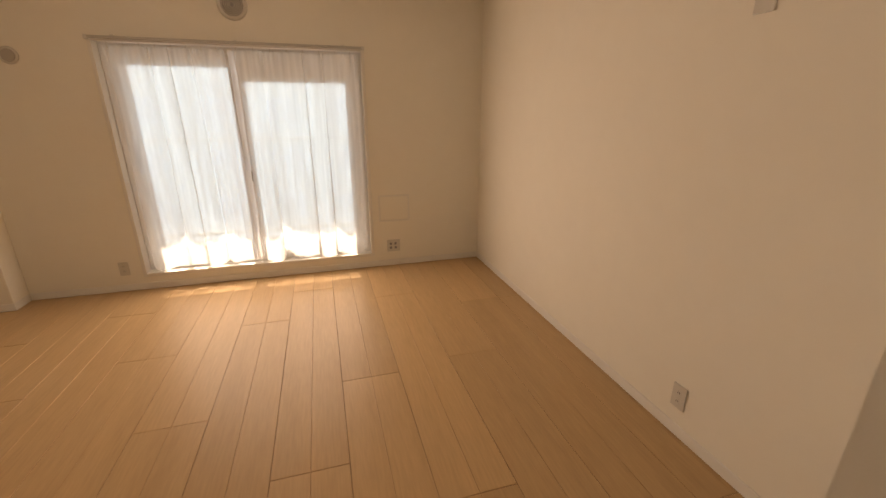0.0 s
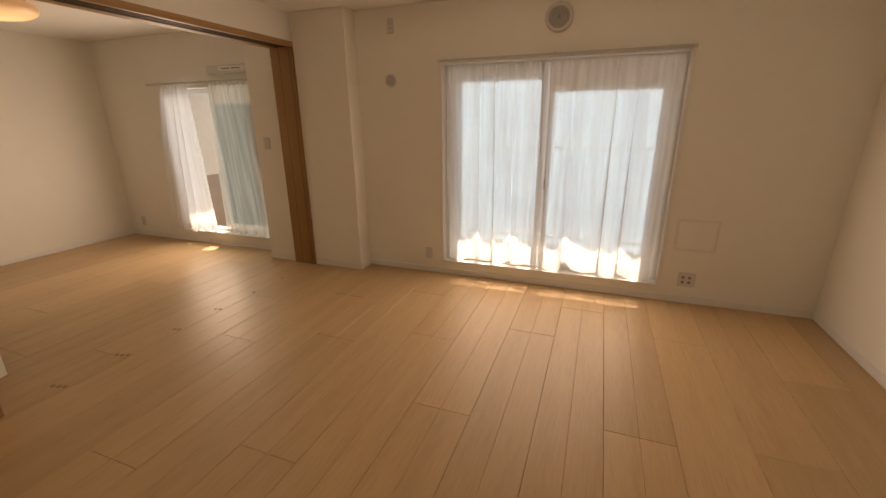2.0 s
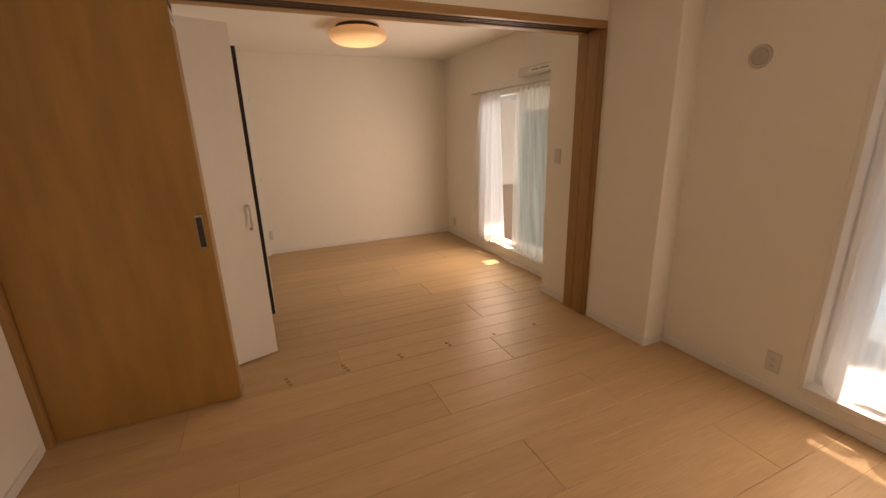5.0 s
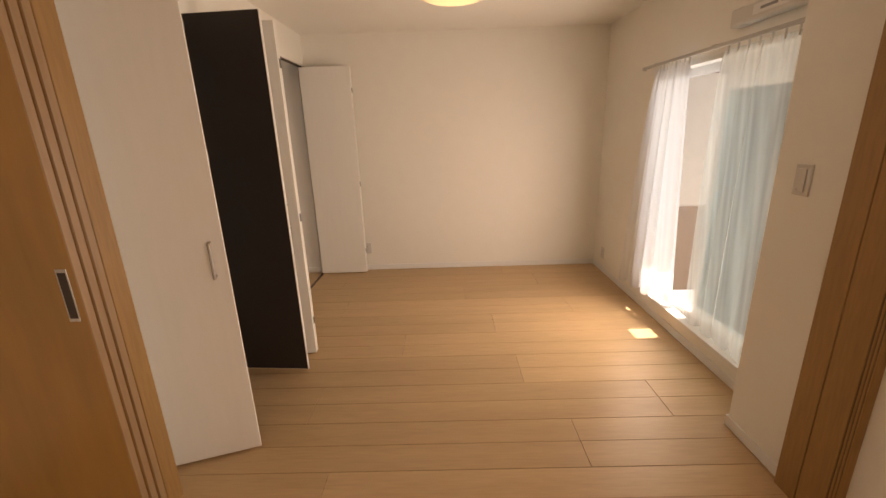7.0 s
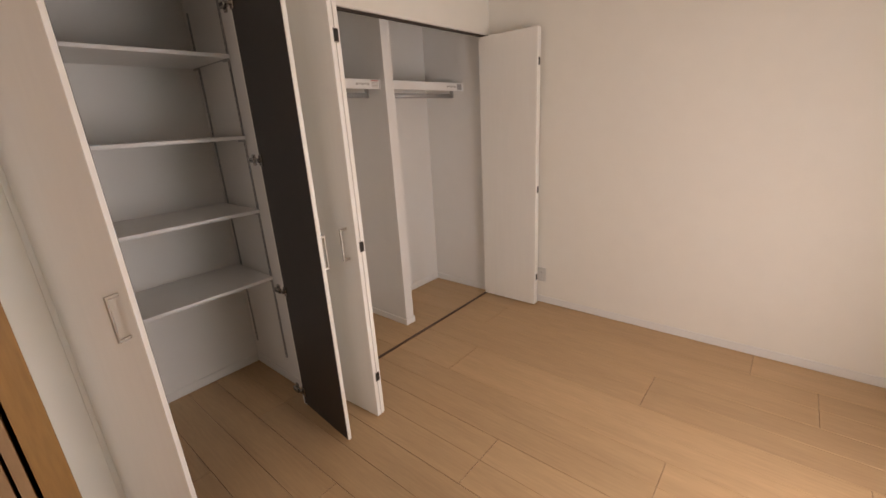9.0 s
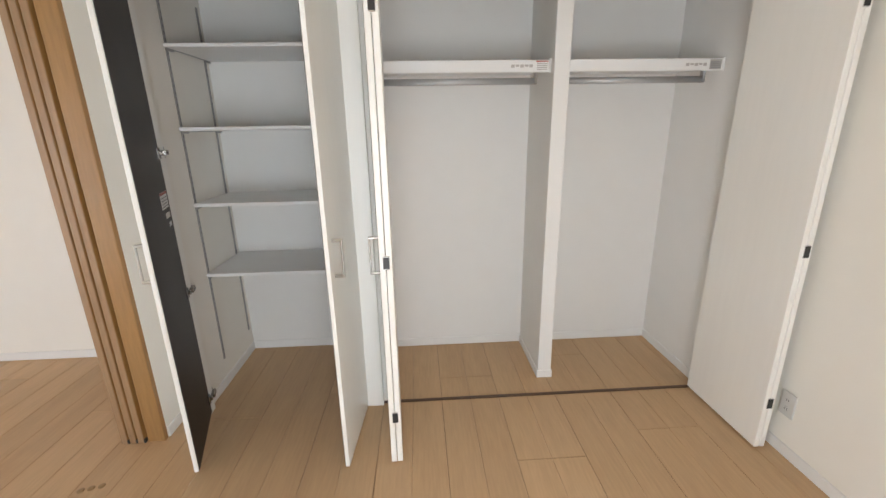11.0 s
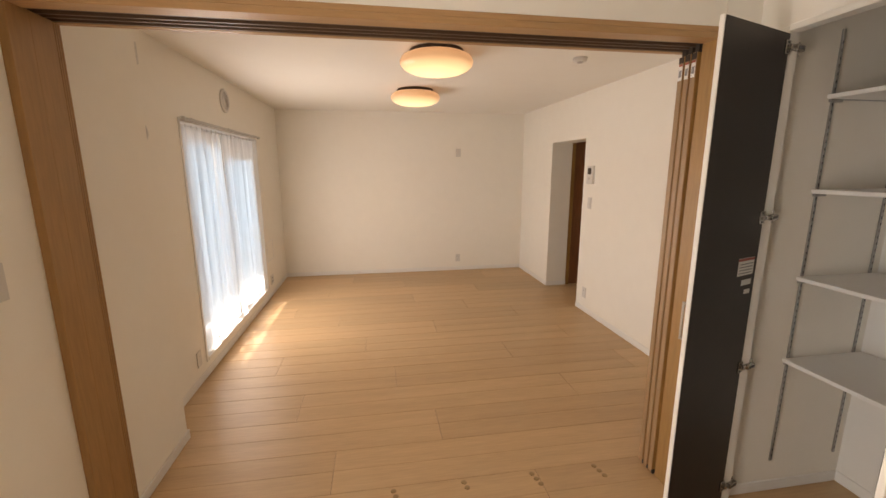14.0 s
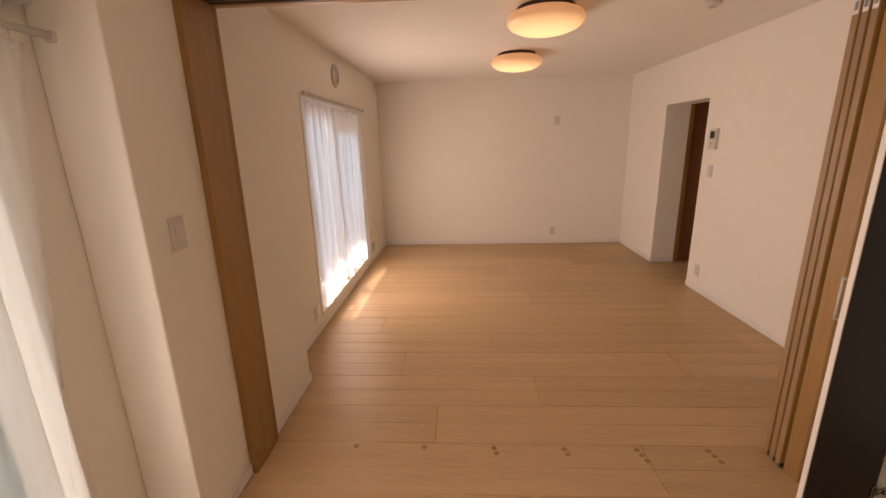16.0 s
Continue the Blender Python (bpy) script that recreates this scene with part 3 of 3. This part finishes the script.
part("upper_track", boxes((XW + 0.01, -1.32, YC - 0.035, YC - 0.012, 2.108, 2.12)), DARKGAP, cf, "dark upper guide track")
part("floor_track", boxes((XW + 0.01, -1.32, YC - 0.034, YC - 0.012, 0.001, 0.006), bevel=0.001), LIP, cf, "thin dark steel floor track")


def folding_door(px, free, side, label):
    """Two leaves folded flat against each other, from the pivot to the free edge; side: +1 when the room side looks west."""
    d = thing("folding_door", label, "folding door", group="folding closet doors")
    p, q = Vector((px, YC - 0.02, 0)), Vector((*free, 0))
    ang = math.degrees(math.atan2(q.y - p.y, q.x - p.x))
    d.matrix_world = pose(p.x, p.y, 0, 0, 0, ang)
    w = (q - p).length
    for k, off in enumerate((0.0, 0.0268)):
        y0 = off * side
        part("leaf", boxes((0.0, w, min(y0, y0 + side * 0.024), max(y0, y0 + side * 0.024), 0.012, 2.10), bevel=0.002), CLOSETWHITE, d)
    for z in (0.25, 0.97, 1.88):
        c = part("hinge", boxes((w - 0.004, w + 0.003, min(side * 0.014, side * 0.040), max(side * 0.014, side * 0.040), z - 0.028, z + 0.028), bevel=0.002), CHROME, d, "steel folding hinge")
        part("insert", boxes((w + 0.003, w + 0.004, min(side * 0.015, side * 0.039), max(side * 0.015, side * 0.039), z - 0.024, z + 0.024)), BLACK, c)
    return d, w


FE, wE = folding_door(-1.362, (-1.390, -2.512), 1, "white folding closet door folded open beside the closet post")
FW, wW = folding_door(-3.080, (-3.088, -2.472), 1, "white folding closet door folded open against the wall")
pull_handle(FE, pose(wE - 0.06, 0.0, 0.985) @ Matrix.Rotation(math.pi, 4, "Z"))
pull_handle(FW, pose(wW - 0.06, 0.054, 0.985))

part("catch", box(bmesh.new(), -0.80, -0.76, YC - 0.045, YC - 0.01, 2.085, 2.11, 0.004), PLASTIC, cf, "small white magnetic catch")

# shelves and their slotted uprights in the narrow closet
for z in (1.88, 1.494, 1.106, 0.712):
    sh = thing("closet_shelf", "white adjustable shelf board on steel uprights", "shelf", group="closet shelves")
    part("board", boxes((-1.287, -0.36, YCS + 0.012, -3.19, z - 0.009, z + 0.009), bevel=0.002), SHELF, sh)
    for x in (-0.367, -1.280):
        for y in (-3.228, -3.60):
            part("bracket", boxes((x - 0.006, x + 0.006, y - 0.03, y + 0.03, z - 0.021, z - 0.009), bevel=0.001), RAIL, sh)
        part("side_rail", boxes((x - 0.004, x + 0.004, YCS + 0.02, -3.20, z - 0.0125, z - 0.0092)), RAIL, sh)
for x, s in ((-0.3505, -1), (-1.2965, 1)):
    for y in (-3.228, -3.60):
        up = thing("shelf_upright", "slotted steel upright on the closet side", "shelf upright", group="shelf uprights")
        part("channel", boxes((min(x, x + s * 0.006), max(x, x + s * 0.006), y - 0.0065, y + 0.0065, 0.172, 2.142)), RAIL, up)
        slots = bmesh.new()
        for k in range(64):
            zz = 0.195 + k * 0.03
            box(slots, min(x + s * 0.006, x + s * 0.0066), max(x + s * 0.006, x + s * 0.0066), y - 0.002, y + 0.002, zz, zz + 0.012)
        part("slots", slots, BLACK, up)

# hanging closet: divider, high shelf, rods
solid("wall_closet_divider", boxes((-2.322, -2.242, YCB, -3.13, 0, H), bevel=0.002), CLOSETIN, "white upright divider of hanging closet", "divider")
dv = thing("divider_base", "small white plinth of closet divider", "baseboard", kind="structure")
part("plinth", boxes((-2.329, -2.235, YCB + B, -3.123, 0.001, 0.05), bevel=0.002), BASE, dv)
for x0, x1 in ((-2.242, -1.337), (-3.15, -2.322)):
    s = thing("hat_shelf", "white closet shelf with thick front rail", "shelf", group="hat shelves")
    part("board", boxes((x0 + 0.002, x1 - 0.002, YCB + 0.002, -3.20, 1.775, 1.798), bevel=0.001), SHELF, s)
    part("front_rail", boxes((x0 + 0.002, x1 - 0.002, -3.20, -3.178, 1.742, 1.801), bevel=0.003), SHELF, s)
    west = x0 < -2.3
    part("end_cap", boxes((x0 + 0.0022, x0 + 0.012, -3.1785, -3.170, 1.738, 1.806), bevel=0.002), SHELF, s)
    lb = part("sticker", boxes((x0 + 0.016, x0 + 0.078, -3.1779, -3.1772, 1.748, 1.795)), GREYPLASTIC if west else PAPER, s, "grey printed sticker" if west else "white printed sticker with red top")
    if not west:
        part("band", boxes((x0 + 0.016, x0 + 0.078, -3.1771, -3.1768, 1.789, 1.795)), RED, lb)
    for i in range(4):
        part("text_bar", boxes((x0 + 0.020, x0 + 0.074, -3.1771, -3.1768, 1.752 + i * 0.009, 1.757 + i * 0.009)), GREYPRINT if west else GREYPLASTIC, lb)
    for i in range(5):
        part("text_bar", boxes((x0 + 0.095 + i * 0.023, x0 + 0.113 + i * 0.023, -3.1780, -3.1776, 1.764 + 0.004 * (i % 2), 1.778)), GREYPLASTIC, s, "grey printed lettering")
    r = thing("hanging_rod", "satin steel clothes rod under closet shelf", "clothes rod", group="clothes rods")
    bm = bmesh.new()
    tube(bm, [(x0 + 0.06, 0, 0), (x1 - 0.004, 0, 0)], 0.0165, 18)
    bmesh.ops.transform(bm, matrix=Matrix.Translation((0, -3.25, 1.707)) @ Matrix.Diagonal((1, 0.55, 1, 1)), verts=bm.verts)
    part("rod", bm, RODSTEEL, r)
    for x in (x0 + 0.06, x1 - 0.012):
        part("bracket", boxes((x - 0.006, x + 0.006, -3.267, -3.233, 1.69, 1.775), bevel=0.002), RAIL, r)


# ---------------------------------------------------------------- ceiling lamps and detector
def ceiling_lamp(x, y):
    l = thing("ceiling_lamp", "round amber-lit ceiling lamp with shallow shade", "ceiling lamp", pose(x, y, 0), group="ceiling lamps")
    part("base", ring_solid(bmesh.new(), [(0, H - 0.001), (0.185, H - 0.001), (0.19, H - 0.006), (0.19, H - 0.028), (0.185, H - 0.030), (0, H - 0.030)]), LAMPRIM, l, "dark brown rim")
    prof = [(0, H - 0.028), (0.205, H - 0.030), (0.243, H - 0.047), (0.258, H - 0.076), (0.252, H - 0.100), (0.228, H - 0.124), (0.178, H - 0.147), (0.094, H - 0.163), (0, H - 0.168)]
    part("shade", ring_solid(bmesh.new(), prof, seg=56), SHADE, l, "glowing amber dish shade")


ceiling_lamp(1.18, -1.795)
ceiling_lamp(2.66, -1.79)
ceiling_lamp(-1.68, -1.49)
sd = thing("smoke_detector", "small round white smoke detector on ceiling", "smoke detector")
part("body", ring_solid(bmesh.new(), [(0, H - 0.0005), (0.052, H - 0.0005), (0.052, H - 0.014), (0.045, H - 0.028), (0, H - 0.030)], (1.21, -2.885, 0), 28), PLASTIC, sd)
part("sensor", ring_solid(bmesh.new(), [(0, H - 0.029), (0.022, H - 0.029), (0.020, H - 0.037), (0, H - 0.038)], (1.21, -2.885, 0), 20), GREYPLASTIC, sd)


# ---------------------------------------------------------------- wall fittings
def plate(name, label, cat, w, h, at, kind):
    """A wall plate on the plane local y=0, facing local -y."""
    p = thing(name, label, cat, at, group=name)
    part("plate", box(bmesh.new(), -w / 2, w / 2, -0.009, -0.0005, -h / 2, h / 2, 0.003, 2), PLASTIC, p)
    if kind == "outlet":
        for x in ([0] if w < 0.09 else [-0.023, 0.023]):
            for z in (-0.022, 0.022):
                part("socket", box(bmesh.new(), x - 0.011, x + 0.011, -0.0105, -0.009, z - 0.013, z + 0.013, 0.001), PLASTIC, p)
                part("slots", boxes((x - 0.006, x - 0.004, -0.0110, -0.0105, z - 0.005, z + 0.005), (x + 0.004, x + 0.006, -0.0110, -0.0105, z - 0.005, z + 0.005)), BLACK, p)
    if kind == "dark":
        for x, z in ((-0.028, -0.02), (-0.028, 0.02), (0.018, -0.02), (0.018, 0.02)):
            part("socket", box(bmesh.new(), x - 0.011, x + 0.011, -0.011, -0.009, z - 0.012, z + 0.012, 0.001), GREYPRINT, p)
    if kind == "switch":
        part("rocker", box(bmesh.new(), -0.02, 0.02, -0.014, -0.009, -0.045, 0.045, 0.002), PLASTIC, p)
        part("light", boxes((-0.014, -0.008, -0.0145, -0.014, -0.04, -0.034)), GREYPLASTIC, p)
    return p


N, E_, S_, W_ = 0, -90, 180, 90
plate("wall_outlet", "white double outlet low on the wall", "outlet", 0.072, 0.118, pose(1.24, 0, 0.20), "outlet")
plate("wall_outlet", "wide white plate with dark sockets", "outlet", 0.125, 0.118, pose(3.50, 0, 0.203), "dark")
plate("wall_outlet", "white double outlet low on the wall", "outlet", 0.072, 0.118, pose(XE, -2.60, 0.20, 0, 0, E_), "outlet")
plate("wall_outlet", "white double outlet low on the wall", "outlet", 0.072, 0.118, pose(-2.95, YB, 0.20), "outlet")
plate("wall_outlet", "white outlet plate beside the corridor opening", "outlet", 0.072, 0.118, pose(2.26, YS, 0.22, 0, 0, S_), "outlet")
plate("wall_outlet", "white outlet low on bedroom wall", "outlet", 0.072, 0.118, pose(XW, -2.46, 0.25, 0, 0, W_), "outlet")
plate("light_switch", "white wide rocker switch on the pillar", "switch", 0.075, 0.12, pose(-0.45, PIL[2], 1.25), "switch")
plate("light_switch", "white switch plate under the intercom", "switch", 0.072, 0.12, pose(2.27, YS, 1.22, 0, 0, S_), "switch")
plate("wall_plate", "blank white plate high on end wall", "wall plate", 0.075, 0.12, pose(XE, -2.60, 1.82, 0, 0, E_), "blank")
plate("wall_plate", "small white socket plate near ceiling", "wall plate", 0.06, 0.12, pose(0.915, 0, 2.25), "outlet")
ap = thing("access_panel", "square flush access panel papered white", "access panel")
part("frame", boxes((3.37, 3.384, -0.009, -0.0005, 0.447, 0.70), (3.651, 3.665, -0.009, -0.0005, 0.447, 0.70),
                    (3.384, 3.651, -0.009, -0.0005, 0.447, 0.461), (3.384, 3.651, -0.009, -0.0005, 0.686, 0.70), bevel=0.002), TRIM, ap, "slim white frame")
part("door", boxes((3.387, 3.648, -0.005, -0.0005, 0.464, 0.683), bevel=0.001), WALL, ap)
ic = thing("intercom", "white wall intercom with small dark screen", "intercom", pose(2.265, YS, 1.52, 0, 0, S_))
part("body", box(bmesh.new(), -0.058, 0.058, -0.030, -0.0005, -0.095, 0.095, 0.006, 2), PLASTIC, ic)
part("screen", box(bmesh.new(), -0.036, 0.036, -0.0315, -0.030, 0.005, 0.072, 0.001), SCREEN, ic)
part("button", box(bmesh.new(), -0.012, 0.012, -0.033, -0.030, -0.05, -0.026, 0.002), GREYPLASTIC, ic)


def round_vent(x, z, r, louvres):
    d = 0.022 if louvres else 0.009
    v = thing("round_vent", "round white plastic air vent on the wall", "air vent", pose(x, 0, z))
    part("ring", ring_solid(bmesh.new(), [(0, 0.0005), (r, 0.0005), (r, d * 0.55), (r * 0.86, d), (r * 0.76, d * 0.73), (0, d * 0.55)], (0, 0, 0), 40, "Y"), PLASTIC, v)
    if louvres:
        part("dark_core", ring_solid(bmesh.new(), [(0, 0.012), (r * 0.73, 0.012), (r * 0.73, 0.017), (0, 0.0175)], (0, 0, 0), 36, "Y"), GREYPRINT, v)
        for k in range(5):
            a = r * (0.16 + 0.12 * k)
            part("louvre", ring_solid(bmesh.new(), [(a, 0.0175), (a, 0.022), (a + r * 0.045, 0.021), (a + r * 0.045, 0.0175)], (0, 0, 0), 32, "Y"), PLASTIC, v)
    else:
        part("core", ring_solid(bmesh.new(), [(0, 0.005), (r * 0.72, 0.005), (r * 0.72, 0.009), (r * 0.6, 0.011), (0, 0.011)], (0, 0, 0), 32, "Y"), GREYPLASTIC, v)


round_vent(2.352, 2.20, 0.105, True)
round_vent(0.895, 1.806, 0.058, False)

dr = thing("laundry_bar_unit", "white wall-mounted drying-rod unit with sticker above curtain rail", "laundry unit")
part("housing", box(bmesh.new(), -1.27, -0.63, -0.033, YB - 0.0005, 1.955, 2.035, 0.01, 3), PLASTIC, dr)
part("cover", box(bmesh.new(), -1.30, -1.21, -0.028, YB - 0.0006, 1.95, 2.04, 0.012, 3), PLASTIC, dr)
st = part("sticker", boxes((-1.12, -0.76, -0.0345, -0.0332, 1.975, 2.02)), PAPER, dr, "long printed sticker")
part("text_bar", boxes((-1.07, -0.96, -0.0350, -0.0346, 1.990, 2.003)), GREYPRINT, st)
part("text_bar", boxes((-0.94, -0.82, -0.0350, -0.0346, 1.990, 2.003)), GREYPRINT, st)


# ---------------------------------------------------------------- corridor beyond the opening
cd = thing("door_1", "dark brown wooden door in the corridor", "door", kind="structure")
part("leaf", boxes((3.325, 3.3445, -4.85, -3.96, 0.005, 1.98), bevel=0.003), BROWNDOOR, cd)
hh = bmesh.new()
tube(hh, [(3.325, -4.72, 1.0), (3.285, -4.72, 1.0), (3.285, -4.61, 1.0)], 0.009)
part("casing", boxes((3.306, 3.3445, -3.96, CORY - 0.002, 0.0, 2.03), (3.318, 3.3445, -4.90, -4.85, 0.0, 2.03), (3.318, 3.3445, -4.85, -3.96, 1.98, 2.03), bevel=0.003), DOORWOOD, cd)
part("door_handle", hh, CHROME, cd)


# ---------------------------------------------------------------- balcony and the town outside
solid("balcony_floor", boxes((XW - 1.0, XE + 1.0, T + 0.001, 1.50, -0.35, -0.15)), CONCRETE, "grey concrete balcony floor", "balcony")
solid("balcony_soffit", boxes((XW - 1.0, XE + 1.0, T + YB, 1.412, 2.42, 2.60)), CONCRETE, "underside of the balcony above", "balcony")
solid("outer_wall", boxes((XW - 4, XW - T, 0, T, -6, 6), (XE + T, XE + 4, 0, T, -6, 6)), PARAPET, "beige rendered outer wall", "wall")
rl = thing("balcony_railing", "pale metal balcony railing with upright bars", "railing")
part("handrail", box(bmesh.new(), XW - 0.9, XE + 0.9, 1.35, 1.45, 1.136, 1.160, 0.011, 3), RAILING, rl)
part("bottom_rail", boxes((XW - 0.9, XE + 0.9, 1.385, 1.415, 0.065, 0.095), bevel=0.003), RAILING, rl)
bar = mesh_of("bar", boxes((-0.0035, 0.0035, -0.0035, 0.0035, 0.095, 1.138)), RAILING)
x = XW - 0.85
while x < XE + 0.85:
    b_ = new("bar", bar)
    b_.parent = rl
    b_.location = (x, 1.40, 0)
    x += 0.125
solid("balcony_kerb", boxes((XW - 1.0, XE + 1.0, 1.32, 1.50, -0.15, -0.03), bevel=0.01), CONCRETE, "low concrete kerb under the railing", "kerb")
pw = thing("balcony_side_wall", "beige balcony side wall with brown lower board", "balcony wall", kind="structure")
part("wall", boxes((-2.90, -2.75, T + YB, 1.42, -0.15, 2.42)), PARAPET, pw)
part("trim_strip", boxes((-2.75, -2.742, T + YB + 0.03, 1.40, 1.885, 1.90)), LIP, pw)
part("board", boxes((-2.75, -2.735, T + YB + 0.03, 1.40, -0.15, 0.70)), PARTBROWN, pw)

# Backdrop with added glow, standing in for outdoor brightness.
ap_b = thing("backdrop", "pale apartment blocks in the far distance, given their own glow", "backdrop", kind="structure")
part("wall", boxes((-110, 120, 55, 58, -40, 60)), FARGLOW, ap_b)
pane = mesh_of("pane", boxes((0, 3.6, 54.85, 55.0, 0, 2.6)), FARGLOW_PANE)
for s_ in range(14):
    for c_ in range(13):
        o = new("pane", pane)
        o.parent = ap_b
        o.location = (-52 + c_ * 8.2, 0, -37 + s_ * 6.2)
solid("ground", boxes((-400, 400, -400, 400, -40.2, -40.0)), GROUND, "grey ground far below the balcony", "ground")


# ---------------------------------------------------------------- floor boards
floor = solid("floor", boxes((XW - 0.1, XE + 0.1, YS - 0.05, YB, -0.12, -0.006), (1.9, 3.5, -5.35, YS - 0.05, -0.12, -0.006)), SUBFLOOR, "light oak-coloured laminate floor of wide boards", "floor")
PITCH, X0, LEN = 0.324, 0.30, 1.94
JOINT = {-9: -0.7, -8: -1.43, -7: -0.55, -6: -1.23, -5: -1.91, -4: -1.135, -3: -0.41, -2: -0.95, -1: -2.14, 0: -1.07, 1: -1.69, 2: -0.79, 3: -1.45, 4: -0.52,
         5: -1.21, 6: -1.90, 7: -0.92, 8: -2.36, 9: -1.77, 10: -0.715, 11: -1.70, 12: -0.985}
# key k: the board that ends at X0 + k * PITCH on its east side, where k counts from the partition


def board_mesh(w, ln):
    """A board with a shallow middle groove and eased edges, origin at its south-west corner."""
    bm = bmesh.new()
    g, e = 0.0005, 0.0021
    xs = [(g, 0.0), (e + g, 1.0), (w / 2 - 0.0020, 1.0), (w / 2, 0.05), (w / 2 + 0.0020, 1.0), (w - g - e, 1.0), (w - g, 0.0)]
    top = -0.0
    rows = []
    for y, d in ((g, 0.0), (g + e, 1.0), (ln - g - e, 1.0), (ln - g, 0.0)):
        rows.append([bm.verts.new((x, y, top - 0.0026 * (1 - min(d, c)))) for x, c in xs])
    for a, b in zip(rows, rows[1:]):
        for i in range(len(xs) - 1):
            bm.faces.new((a[i], a[i + 1], b[i + 1], b[i]))
    bmesh.ops.recalc_face_normals(bm, faces=bm.faces)
    if bm.faces[0].normal.z < 0:
        bmesh.ops.reverse_faces(bm, faces=bm.faces)
    return mesh_of("board", bm, FLOOR)


full = board_mesh(PITCH, LEN)
cut = {}
k = -11
while X0 + (k - 1) * PITCH < XE:
    xa = X0 + (k - 1) * PITCH
    if X0 + k * PITCH > XW - 0.3:
        ylow = -5.3 if 1.85 < xa < 3.4 else -3.66
        y = JOINT.get(k, -1.0)
        while y < YB:
            y += LEN
        while y > ylow:
            ya, yb = max(y - LEN, ylow), min(y, YB)
            if yb - ya > 0.05:
                key = round(yb - ya, 3)
                if abs(key - LEN) < 0.002:
                    me = full
                else:
                    me = cut.setdefault(key, board_mesh(PITCH, key))
                o = new("board", me)
                o.parent = floor
                o.location = (xa, ya, 0.0)
            y -= LEN
    k += 1
